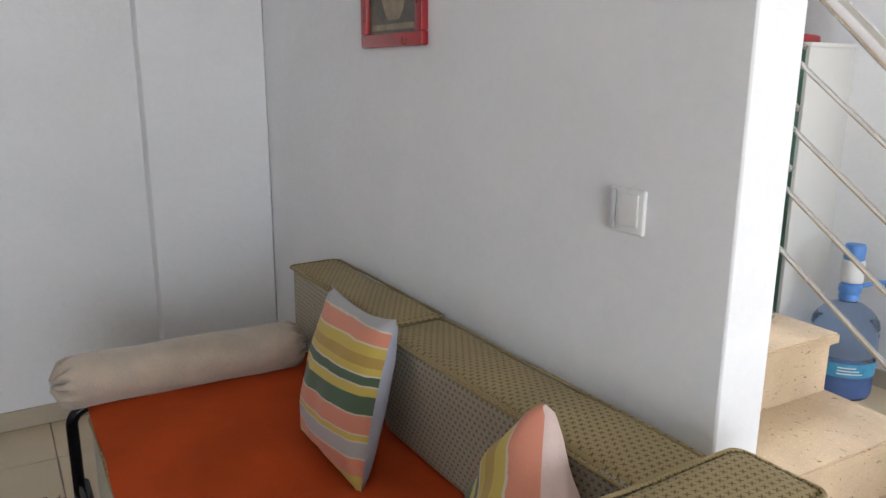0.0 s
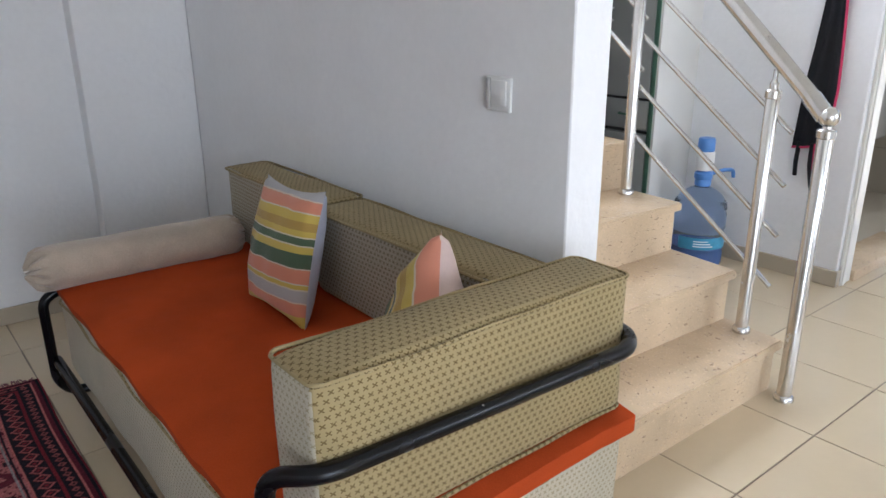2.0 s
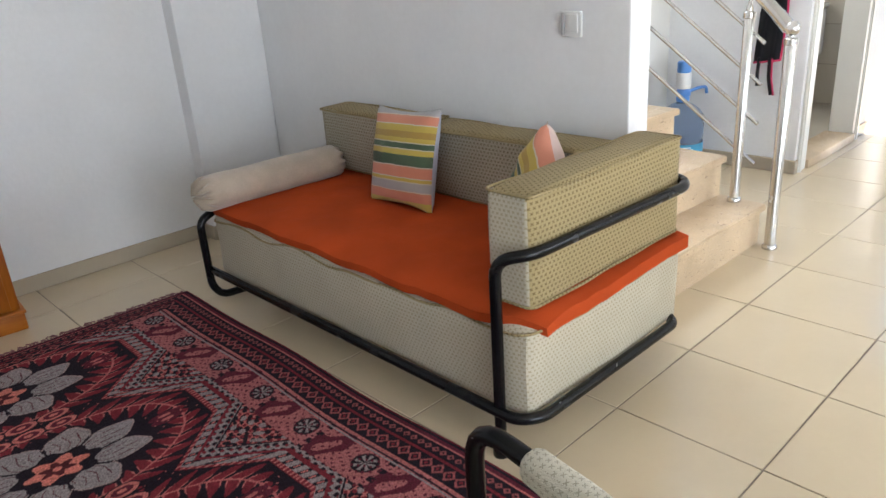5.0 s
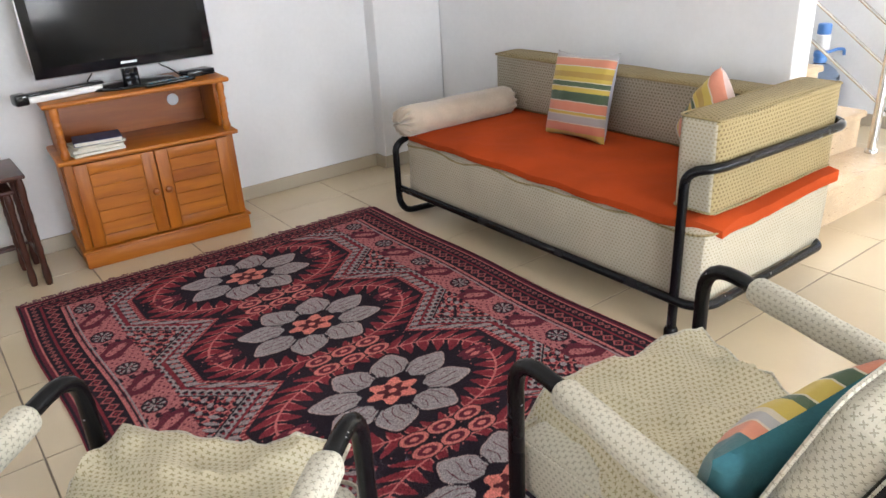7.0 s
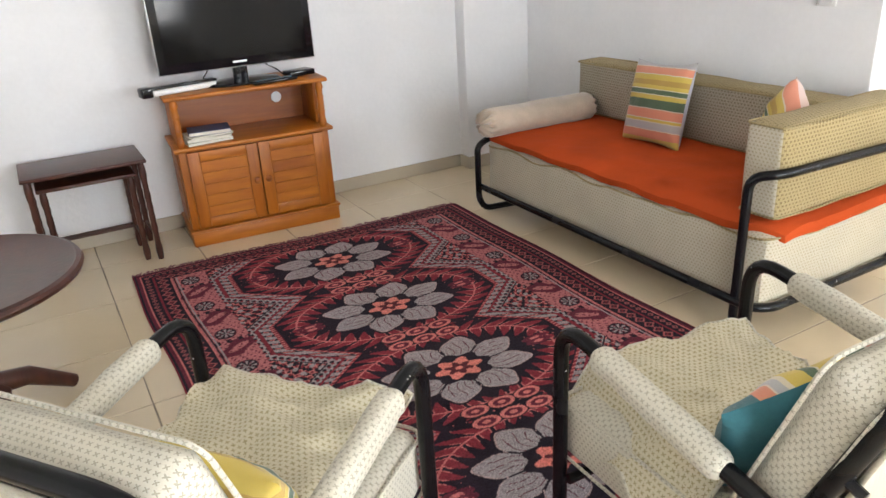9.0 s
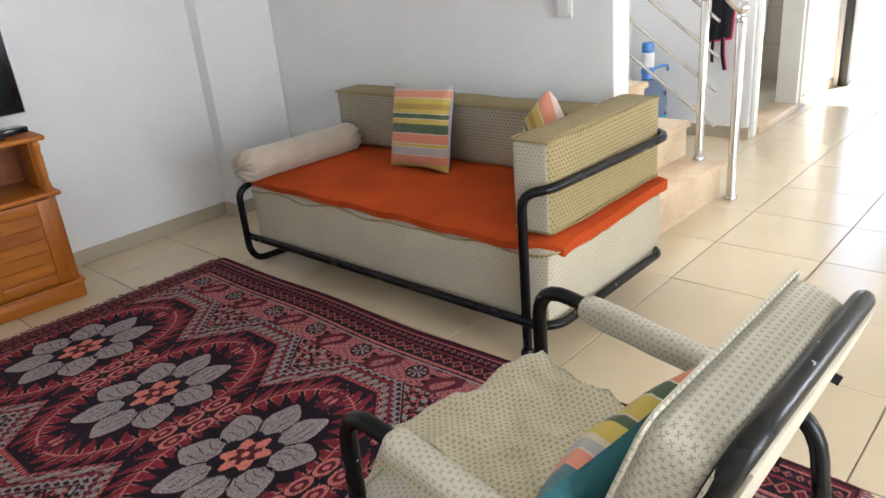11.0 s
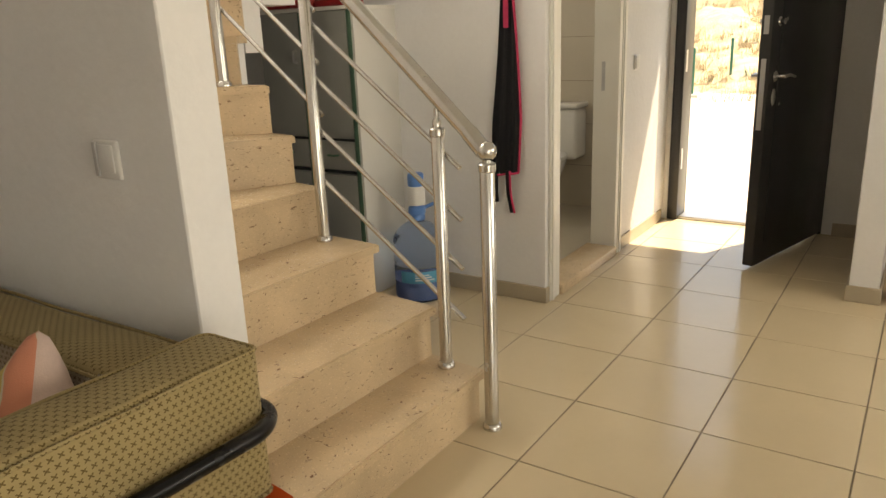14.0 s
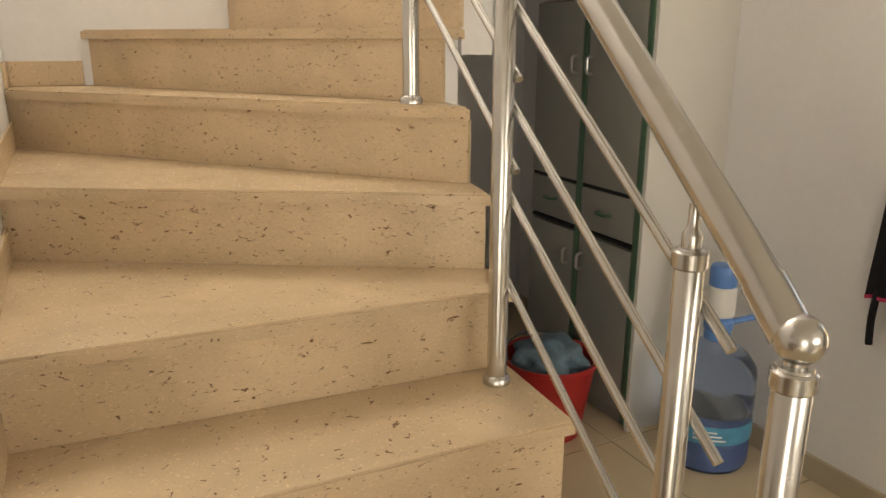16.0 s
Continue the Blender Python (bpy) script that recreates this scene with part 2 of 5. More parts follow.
tco = ent.nodes.new("ShaderNodeTexCoord")
chip = mathn(ent, "GREATER_THAN", noise_node(ent, tco.outputs["Object"], 34, 3, 0.4), 0.735)
ent.links.new(mixc(ent, chip, old, (0.42, 0.41, 0.39)), bsdf.inputs["Base Color"])
GOLDFAB = fabric_mat("khaki_upholstery", (0.43, 0.335, 0.17), (0.16, 0.112, 0.042), pitch=0.0136)
# Greyer copy of the khaki, with the nap's directional sheen put into its colour.
SHEENFAB = fabric_mat("khaki_upholstery_grey_sheen", (0.50, 0.45, 0.35), (0.19, 0.15, 0.09))
RIBCLOTH = fabric_mat("cream_ribbed_cloth", (0.60, 0.55, 0.43), (0.42, 0.38, 0.29), pitch=0.009, amount=0.5)
PALEFAB = fabric_mat("cream_upholstery", (0.64, 0.58, 0.445), (0.31, 0.26, 0.16), pitch=0.012, amount=0.75)
CHAIRFAB = fabric_mat("ivory_upholstery", (0.69, 0.65, 0.54), (0.33, 0.31, 0.24), pitch=0.0108, amount=0.8)
SEATFAB = fabric_mat("yellowed_upholstery", (0.73, 0.665, 0.49), (0.30, 0.25, 0.11), pitch=0.0108, amount=0.8)
ORANGE = mat("orange_cotton", (0.46, 0.066, 0.014), 0.95, var=0.2, scale=5, fine=350, bump=0.0014, bscale=240, spec=0.12)
BOLSTER = mat("taupe_velour", (0.44, 0.36, 0.28), 0.85, var=0.16, scale=12, fine=200, bump=0.001, sheen=0.5)
PINE = wood_mat("honey_pine", (0.48, 0.15, 0.008), (0.23, 0.052, 0.003), 0.42, coat=0.0)
PINEX = wood_mat("honey_pine_cross", (0.50, 0.16, 0.008), (0.26, 0.062, 0.003), 0.42, coat=0.0, stretch=(1.6, 14, 14))
# Darker pine: holds the shelf recess's shade, and the knobs' own brown.
PINEDARK = wood_mat("shelf_shade_and_knob_pine", (0.34, 0.095, 0.01), (0.17, 0.04, 0.005), stretch=(1.6, 14, 14), coat=0.1)
DARKWOOD = wood_mat("dark_walnut", (0.075, 0.019, 0.009), (0.028, 0.007, 0.004), 0.34, coat=0.0)
TVBLACK = mat("gloss_black_plastic", (0.008, 0.008, 0.01), 0.12, var=0.2, scale=10, rvar=0.03)
SCREEN = mat("tv_screen", (0.004, 0.004, 0.005), 0.10, var=0.2, scale=3, rvar=0.02, spec=0.3)
PLASTIC = mat("white_plastic", (0.74, 0.74, 0.73), 0.35, var=0.03, scale=20)
GREYPLASTIC = mat("grey_white_plastic", (0.52, 0.52, 0.53), 0.35, var=0.03, scale=20)
WHITELAC = mat("white_lacquer", (0.78, 0.78, 0.77), 0.22, var=0.03, scale=3, coat=0.3)
DOORWHITE = mat("white_door_paint", (0.76, 0.75, 0.71), 0.4, var=0.04, scale=4, bump=0.0003)
WARDROBE = mat("grey_laminate", (0.30, 0.305, 0.29), 0.45, var=0.05, scale=4)
WARDSIDE = mat("light_grey_laminate", (0.66, 0.65, 0.62), 0.45, var=0.04, scale=4)
GREENTRIM = mat("green_edging", (0.06, 0.14, 0.09), 0.4, var=0.15, scale=20)
# Near-black colour for the shade inside the cupboard's gaps.
BLACKGAP = mat("shadow_gap_black", (0.015, 0.015, 0.015), 0.8, var=0.2)
BLUEBOTTLE = glass_mat("blue_bottle_plastic", (0.60, 0.73, 0.93), 0.06, 0.95)
BLUEPLASTIC = mat("blue_plastic", (0.10, 0.26, 0.62), 0.35, var=0.06, scale=20)
LABELBLUE = mat("label_blue", (0.06, 0.30, 0.48), 0.4, var=0.15, scale=30)
RED = mat("red_lacquer", (0.33, 0.012, 0.016), 0.3, var=0.25, scale=25, coat=0.3)
REDPLASTIC = mat("red_plastic", (0.40, 0.02, 0.02), 0.4, var=0.1, scale=15)
PRINT = mat("dark_print", (0.10, 0.085, 0.06), 0.3, var=0.6, scale=14)
PRINTMID = mat("tan_print", (0.30, 0.24, 0.15), 0.4, var=0.4, scale=20)
APRON = mat("black_cloth", (0.006, 0.006, 0.009), 0.9, var=0.3, scale=14, bump=0.001)
PINK = mat("pink_binding", (0.50, 0.03, 0.10), 0.8, var=0.15, scale=40)
DOORDARK = mat("anthracite_door", (0.022, 0.022, 0.024), 0.38, var=0.15, scale=6, bump=0.0003)
ALU = mat("aluminium", (0.55, 0.55, 0.56), 0.35, 1.0, var=0.06, scale=30)
GRANITE = stone_mat("grey_granite", (0.24, 0.205, 0.185), (0.035, 0.03, 0.03), 0.3, 1.9, 62)
COPPER = wood_mat("orange_wood", (0.42, 0.165, 0.055), (0.20, 0.065, 0.02), 0.4)
CERAMIC = mat("white_ceramic", (0.80, 0.79, 0.76), 0.12, var=0.02, scale=5, coat=0.4)
WCTILE = tile_mat("bathroom_tile", (0.62, 0.56, 0.46))
TEAL = mat("teal_cotton", (0.03, 0.14, 0.17), 0.9, var=0.15, scale=10, bump=0.001, bscale=300)
PINKWHITE = mat("pale_pink_cotton", (0.68, 0.52, 0.47), 0.9, var=0.07, scale=10, bump=0.001, bscale=300)
GREYBLUE = mat("grey_blue_cotton", (0.42, 0.44, 0.52), 0.9, var=0.1, scale=10, bump=0.001, bscale=300)
PAPER = mat("paper", (0.70, 0.67, 0.58), 0.8, var=0.1, scale=40)
NAVY = mat("navy_cover", (0.05, 0.07, 0.16), 0.5, var=0.3, scale=15)
FRINGE = mat("rug_fringe", (0.20, 0.09, 0.10), 0.95, var=0.3, scale=60)
RUGPILE = attr_mat("rug_pile")
RAG = mat("blue_grey_rag", (0.12, 0.20, 0.26), 0.95, var=0.3, scale=20, bump=0.002, bscale=60)
GROUND = mat("pale_gravel", (0.62, 0.58, 0.50), 0.95, var=0.22, scale=1.5, fine=40, bump=0.01, bscale=30)
DRYGRASS = mat("dry_grass", (0.58, 0.48, 0.32), 0.95, var=0.35, scale=3, bump=0.005)
SHRUB = mat("green_shrub", (0.12, 0.16, 0.05), 0.8, var=0.4, scale=3)
GREENPAINT = mat("green_post_paint", (0.02, 0.14, 0.08), 0.4, var=0.1, scale=10)
FACADE = mat("facade_render", (0.70, 0.66, 0.58), 0.9, var=0.06, scale=3, bump=0.002)
PANE = glass_mat("window_pane", (0.95, 0.97, 0.97), 0.0, 1.0)
GREY = (0.46, 0.45, 0.47)
SALMON = (0.74, 0.26, 0.16)
YELLOW = (0.64, 0.47, 0.07)
OCHRE = (0.48, 0.30, 0.045)
GREEN = (0.045, 0.105, 0.05)
CREAM = (0.70, 0.62, 0.48)
STRIPES = stripe_mat("striped_cotton", [(-0.25, YELLOW), (-0.160, SALMON), (-0.122, CREAM), (-0.118, GREY), (-0.088, CREAM), (-0.083, YELLOW), (-0.072, CREAM), (-0.068, SALMON),
                                        (-0.03, CREAM), (-0.025, GREEN), (0.012, YELLOW), (0.034, CREAM), (0.038, GREEN), (0.056, CREAM), (0.06, YELLOW), (0.078, OCHRE),
                                        (0.098, YELLOW), (0.122, CREAM), (0.127, SALMON), (0.158, CREAM), (0.162, GREY)], 2)

TEALC = (0.03, 0.14, 0.17)
STRIPES2 = stripe_mat("striped_teal_cotton", [(-0.2, SALMON), (-0.12, CREAM), (-0.115, GREEN), (-0.08, CREAM), (-0.075, YELLOW), (-0.03, CREAM), (-0.025, GREEN), (-0.005, YELLOW), (0.03, CREAM),
                                              (0.04, GREY), (0.06, CREAM), (0.065, SALMON), (0.095, TEALC), (0.3, TEALC)], 0)


# ---- mesh helpers ----
def mesh(name, bm, material, smooth=38):
    box_uv(bm)
    me = bpy.data.meshes.new(name)
    bm.normal_update()
    bm.to_mesh(me)
    bm.free()
    for p in me.polygons:
        p.use_smooth = True
    me.set_sharp_from_angle(angle=radians(smooth))
    for m in material if isinstance(material, (list, tuple)) else (material,):
        me.materials.append(m)
    return me


def box_uv(bm):
    lay = bm.loops.layers.uv.verify()
    for f in bm.faces:
        n = f.normal if f.normal.length > 0 else f.calc_center_median()
        f.normal_update()
        n = f.normal
        k = max(range(3), key=lambda i: abs(n[i]))
        a, c = ((1, 2), (0, 2), (0, 1))[k]
        for lp in f.loops:
            lp[lay].uv = (lp.vert.co[a], lp.vert.co[c])


def part(name, bm, material, parent, label="", smooth=38):
    o = new(name, mesh(name, bm, material, smooth))
    o.parent = parent
    return tagged(o, label) if label else o


def thing(name, label, category, m=None, group="", kind=""):
    o = new(name)
    o.empty_display_size = 0.1
    if m is not None:
        o.matrix_world = m
    return tagged(o, label, category, group, kind)


def solid(name, bm, material, label, category, m=None, group="", kind="", smooth=38):
    o = new(name, mesh(name, bm, material, smooth))
    if m is not None:
        o.matrix_world = m
    return tagged(o, label, category, group, kind)


def box(lo, hi, bevel=0.0, seg=2, bm=None):
    out = bm or bmesh.new()
    c = [(a + b) / 2 for a, b in zip(lo, hi)]
    s = [abs(b - a) for a, b in zip(lo, hi)]
    r = bmesh.ops.create_cube(out, size=1, matrix=Matrix.Translation(c) @ Matrix.Diagonal((*s, 1)))
    if bevel:
        es = list({e for v in r["verts"] for e in v.link_edges})
        bmesh.ops.bevel(out, geom=es, offset=min(bevel, min(s) * 0.49), segments=seg, affect="EDGES", profile=0.5)
    return out


def rounded(points, fillet, n=6):
    """A path with its inner corners rounded."""
    ps = [Vector(p) for p in points]
    out = [ps[0]]
    for a, b, c in zip(ps, ps[1:], ps[2:]):
        d1, d2 = (a - b), (c - b)
        k = min(fillet, d1.length * 0.48, d2.length * 0.48)
        p, q = b + d1.normalized() * k, b + d2.normalized() * k
        for i in range(n + 1):
            t = i / n
            out.append(p * (1 - t) ** 2 + b * 2 * t * (1 - t) + q * t ** 2)
    out.append(ps[-1])
    return out


def tube(points, r, seg=12, fillet=0.0, bm=None, cap=True):
    out = bm or bmesh.new()
    ps = rounded(points, fillet) if fillet else [Vector(p) for p in points]
    rs = r if isinstance(r, (list, tuple)) else [r] * len(ps)
    rings, up = [], None
    for i, p in enumerate(ps):
        d = (ps[min(i + 1, len(ps) - 1)] - ps[max(i - 1, 0)]).normalized()
        if up is None:
            up = d.orthogonal().normalized()
        up = (up - d * up.dot(d)).normalized()
        side = d.cross(up)
        rings.append([out.verts.new(p + rs[i] * (math.cos(a) * up + math.sin(a) * side)) for a in (2 * math.pi * k / seg for k in range(seg))])
    for a, b in zip(rings, rings[1:]):
        for k in range(seg):
            out.faces.new((a[k], a[(k + 1) % seg], b[(k + 1) % seg], b[k]))
    if cap:
        out.faces.new(rings[0][::-1])
        out.faces.new(rings[-1])
    return out


def lathe(profile, seg=24, at=(0, 0, 0), bm=None):
    out = bm or bmesh.new()
    rings = []
    for r, z in profile:
        r = max(r, 1e-4)
        rings.append([out.verts.new((at[0] + r * math.cos(2 * math.pi * k / seg), at[1] + r * math.sin(2 * math.pi * k / seg), at[2] + z)) for k in range(seg)])
    for a, b in zip(rings, rings[1:]):
        for k in range(seg):
            out.faces.new((a[k], a[(k + 1) % seg], b[(k + 1) % seg], b[k]))
    out.faces.new(rings[0][::-1])
    out.faces.new(rings[-1])
    return out


def soft_box(lo, hi, r=0.02, n=14, bulge=(0, 0, 0), wob=0.0, wscale=6.0, seed=0.0, bm=None):
    """A padded block: rounded edges, faces that swell, and a little unevenness."""
    out = bm or bmesh.new()
    c = Vector([(a + b) / 2 for a, b in zip(lo, hi)])
    h = Vector([(b - a) / 2 for a, b in zip(lo, hi)])
    made = bmesh.ops.create_cube(out, size=2)["verts"]
    es = list({e for v in made for e in v.link_edges})
    bmesh.ops.subdivide_edges(out, edges=es, cuts=n, use_grid_fill=True)
    verts = list({v for f in out.faces for v in f.verts if v.tag is False})
    for v in verts:
        u = v.co.copy()
        for i in range(3):
            u[i] = math.copysign(abs(u[i]) ** 0.8, u[i])
        p = Vector([u[i] * h[i] for i in range(3)])
        q = Vector([max(-h[i] + r, min(h[i] - r, p[i])) for i in range(3)])
        d = p - q
        if d.length > 1e-6:
            p = q + d.normalized() * r
        for i in range(3):
            j, k = (i + 1) % 3, (i + 2) % 3
            p[i] += bulge[i] * u[i] * max(0, 1 - u[j] ** 2) * max(0, 1 - u[k] ** 2)
        if wob:
            p += wob * noise.noise_vector((p + c) * wscale + Vector((seed, seed * 2, 0)))
        v.co = p + c
        v.tag = True
    return out


def prism(poly, z0, z1, bm=None):
    out = bm or bmesh.new()
    a = [out.verts.new((x, y, z0)) for x, y in poly]
    b = [out.verts.new((x, y, z1)) for x, y in poly]
    out.faces.new(a[::-1])
    out.faces.new(b)
    for i in range(len(poly)):
        j = (i + 1) % len(poly)
        out.faces.new((a[i], a[j], b[j], b[i]))
    bmesh.ops.recalc_face_normals(out, faces=out.faces)
    return out


# ---- the large structure ----
X_SOFA, Y_TV, H = 1.165, 3.24, 2.62
X_APRON, Y_HALL, X_ENT = 3.38, 1.202, 5.265


def wall(name, lo, hi, label="white painted plaster wall", material=None):
    return solid(name, box(lo, hi, 0.004, 1), material or WALL, label, "wall", kind="structure")


wall("wall_north", (-3.6, Y_TV, 0), (1.167, Y_TV + 0.2, H))
wall("wall_column", (0.697, 3.14, 0), (1.163, Y_TV + 0.003, H), "white plaster column in the room's corner")
wall("wall_sofa", (X_SOFA, 0.935, 0), (1.287, 3.48, H), "white plaster wall beside the stairs")
wall("wall_west", (-3.8, -3.8, 0), (-3.6, 3.48, H))
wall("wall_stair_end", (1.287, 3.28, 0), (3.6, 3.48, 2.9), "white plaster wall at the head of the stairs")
# Unseen wall pieces, added round the opening of the assumed stair window.
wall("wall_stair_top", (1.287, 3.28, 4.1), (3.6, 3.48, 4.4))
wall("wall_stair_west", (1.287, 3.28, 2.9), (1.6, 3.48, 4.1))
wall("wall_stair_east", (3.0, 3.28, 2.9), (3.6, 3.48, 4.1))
wall("wall_apron", (X_APRON, Y_HALL, 0), (3.5, 3.28, 4.4), "white plaster wall with an apron hanging on it")
wall("wall_hall_far", (4.336, Y_HALL, 0), (X_ENT + 0.002, 1.335, H))
wall("wall_hall_head", (3.5, Y_HALL + 0.002, 2.1), (4.336, 1.333, H))
wall("wall_entrance", (X_ENT, -3.8, 0), (5.54, 0.2, H))
wall("wall_entrance_head", (X_ENT, 0.2, 2.1), (5.54, 1.17, H))
wall("wall_entrance_side", (X_ENT, 1.17, 0), (5.54, 2.9, H))
wall("wall_stub", (4.068, -0.188, 0), (X_ENT, -0.062, H), "white plaster wall end between hall and kitchen")
# Back wall split to leave a hole for the assumed bathroom window.
for k, (lo, hi) in enumerate((((3.5, 2.78, 0), (X_ENT, 2.9, 1.55)), ((3.5, 2.78, 2.15), (X_ENT, 2.9, H)), ((3.5, 2.78, 1.55), (4.1, 2.9, 2.15)), ((4.7, 2.78, 1.55), (X_ENT, 2.9, 2.15)))):
    wall("wall_bath_back", lo, hi, "beige tiled bathroom wall", WCTILE)
wall("wall_south_low", (-3.6, -3.8, 0), (X_ENT, -3.55, 0.1))
wall("wall_south_high", (-3.6, -3.8, 2.15), (X_ENT, -3.55, H))
wall("wall_south_mid", (0.35, -3.8, 0.1), (2.5, -3.55, 2.15))
wall("wall_south_west", (-3.6, -3.8, 0.1), (-1.75, -3.55, 2.15))
wall("wall_south_east", (4.6, -3.8, 0.1), (X_ENT, -3.55, 2.15))
wall("wall_south_sill", (2.5, -3.8, 0.1), (4.6, -3.55, 0.95))
cb = box((-3.8, -3.8, H), (1.29, 3.48, H + 0.15))
box((1.29, -3.8, H), (5.54, 1.5, H + 0.15), bm=cb)
box((3.38, 1.5, H), (5.54, 3.48, H + 0.15), bm=cb)
box((1.17, 1.38, 4.4), (3.6, 3.48, 4.5), bm=cb)
box((1.17, 1.38, H + 0.15), (1.29, 3.48, 4.4), bm=cb)
box((1.29, 1.38, H + 0.15), (3.38, 1.5, 4.4), bm=cb)
solid("ceiling", cb, CEIL, "white painted ceiling", "ceiling", kind="structure")


def window(name, x0, x1, z0, z1, sashes, y=-3.62):
    o = thing(name, "white framed window out of view in the outer wall", "window", pose(0, y, 0), kind="structure")
    fr = box((x0, -0.04, z0), (x0 + 0.06, 0.04, z1), 0.006)
    box((x1 - 0.06, -0.04, z0), (x1, 0.04, z1), 0.006, bm=fr)
    box((x0 + 0.06, -0.038, z1 - 0.06), (x1 - 0.06, 0.038, z1), 0.006, bm=fr)
    box((x0 + 0.06, -0.038, z0), (x1 - 0.06, 0.038, z0 + 0.06), 0.006, bm=fr)
    part("window_frame", fr, PLASTIC, o)
    w = (x1 - x0 - 0.12) / sashes
    for i in range(sashes):
        a = x0 + 0.06 + i * w
        p = part("pane", box((a + 0.03, -0.004, z0 + 0.09), (a + w - 0.03, 0.004, z1 - 0.09)), PANE, o)
        p.visible_shadow = False
        s = box((a, -0.02, z0 + 0.06), (a + 0.04, 0.02, z1 - 0.06), 0.004)
        box((a + w - 0.04, -0.02, z0 + 0.06), (a + w, 0.02, z1 - 0.06), 0.004, bm=s)
        part("sash", s, PLASTIC, o)


window("window_1", -1.75, 0.35, 0.1, 2.15, 2)
# Kitchen window is a guess, unseen, set here to hold the second lamp.
window("window_2", 2.5, 4.6, 0.95, 2.15, 3)
# Bathroom window is unseen and assumed, placed around the added lamp.
window("window_4", 4.1, 4.7, 1.55, 2.15, 1, 2.84)
# Assumed upper window, out of view, to carry the stair fill lamp.
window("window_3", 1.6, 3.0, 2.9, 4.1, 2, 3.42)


def skirting(lo, hi):
    solid("baseboard", box(lo, hi, 0.003, 1), SKIRT, "beige tile skirting along the wall", "baseboard", kind="structure")


skirting((-3.6, Y_TV - 0.012, 0), (0.685, Y_TV, 0.075))
skirting((0.685, 3.128, 0), (0.697, Y_TV, 0.075))
skirting((0.697, 3.128, 0), (1.165, 3.14, 0.075))
skirting((1.153, 0.935, 0), (X_SOFA, 3.128, 0.075))
skirting((X_APRON - 0.012, Y_HALL - 0.012, 0), (X_APRON, 3.28, 0.08))
skirting((X_APRON, Y_HALL - 0.012, 0), (3.46, Y_HALL, 0.08))
skirting((4.401, Y_HALL - 0.012, 0), (X_ENT - 0.06, Y_HALL, 0.08))
skirting((4.056, -0.2, 0), (4.068, -0.05, 0.08))
skirting((4.068, -0.062, 0), (X_ENT, -0.05, 0.08))
skirting((4.068, -0.2, 0), (4.66, -0.188, 0.08))
skirting((X_ENT - 0.012, -0.05, 0), (X_ENT, 0.14, 0.08))


# ---- stairs ----
stairs = thing("staircase", "winding staircase of polished beige limestone", "staircase", kind="structure")
NOSE = [((1.2878, 0.90), (2.25, 0.89)), ((1.2878, 1.14), (2.27, 1.098)), ((1.2878, 1.395), (2.295, 1.36)), ((1.2878, 1.695), (2.312, 1.63)),
        ((1.2878, 2.36), (2.33, 1.772)), ((1.2878, 3.11), (2.338, 1.893)), ((1.535, 3.28), (2.34, 2.05)), ((2.03, 3.28), (2.40, 2.08)),
        ((2.42, 3.28), (2.50, 2.08)), ((2.70, 3.28), (2.71, 2.08)), ((2.95, 3.28), (2.95, 2.08)), ((3.2, 3.28), (3.2, 2.08)), ((3.378, 3.28), (3.378, 2.08))]
RISE = 0.19


def shifted(a, b, d):
    """The line a-b moved d metres up the stairs."""
    v = Vector((b[0] - a[0], b[1] - a[1]))
    n = Vector((-v.y, v.x)).normalized() * d
    return (a[0] + n.x, a[1] + n.y), (b[0] + n.x, b[1] + n.y)


for i in range(12):
    a, b = NOSE[i]
    c, d = shifted(*NOSE[i + 1], 0.028)
    if i < 5:
        c = (1.2878, c[1] + 0.5 * (c[0] - 1.2878))
    z = RISE * (i + 1)
    poly = [a, b, d, c]
    if i == 5:
        poly = [a, b, d, c, (1.2878, 3.28)]
    t = prism(poly, z - 0.03, z)
    bmesh.ops.bevel(t, geom=[e for e in t.edges if all(abs(v.co.z - z) < 1e-4 for v in e.verts)], offset=0.005, segments=2, affect="EDGES")
    part("tread", t, STONE, stairs)
    p, q = shifted(a, b, 0.02)
    p2, q2 = shifted(a, b, 0.04)
    if i < 6:
        p, p2 = (1.2878, p[1] + 0.5 * (p[0] - 1.2878)), (1.2878, p2[1] + 0.5 * (p2[0] - 1.2878))
    q, q2 = (q[0] - 0.012, q[1]), (q2[0] - 0.012, q2[1])
    part("riser", prism([p, q, q2, p2], z - RISE + 0.0005, z - 0.0305), STONE, stairs)
    e, f = shifted(a, b, 0.041)
    poly = [(e[0], e[1]), (f[0] - 0.02, f[1]), (d[0] - 0.02, d[1]), c]
    if i == 5:
        poly.append((1.2878, 3.28))
    part("stair_core", prism(poly, max(0.0, z - 0.03 - 2.2 * RISE) if i < 5 else z - 0.26, z - 0.031), WALL, stairs, "white plastered underside")
for i, (y0, y1, z) in enumerate(((0.95, 1.16, 0.19), (1.16, 1.415, 0.38), (1.415, 1.715, 0.57), (1.715, 2.38, 0.76), (2.38, 3.13, 0.95), (3.13, 3.268, 1.14))):
    part("stair_skirting", box((1.2875, y0, z + 0.001), (1.298, y1, z + 0.085), 0.002, 1), STONE, stairs)
part("stair_skirting", box((1.298, 3.268, 1.141), (1.53, 3.2795, 1.225), 0.002, 1), STONE, stairs)

railing = thing("stair_railing", "brushed steel stair railing with four slanting bars", "railing")


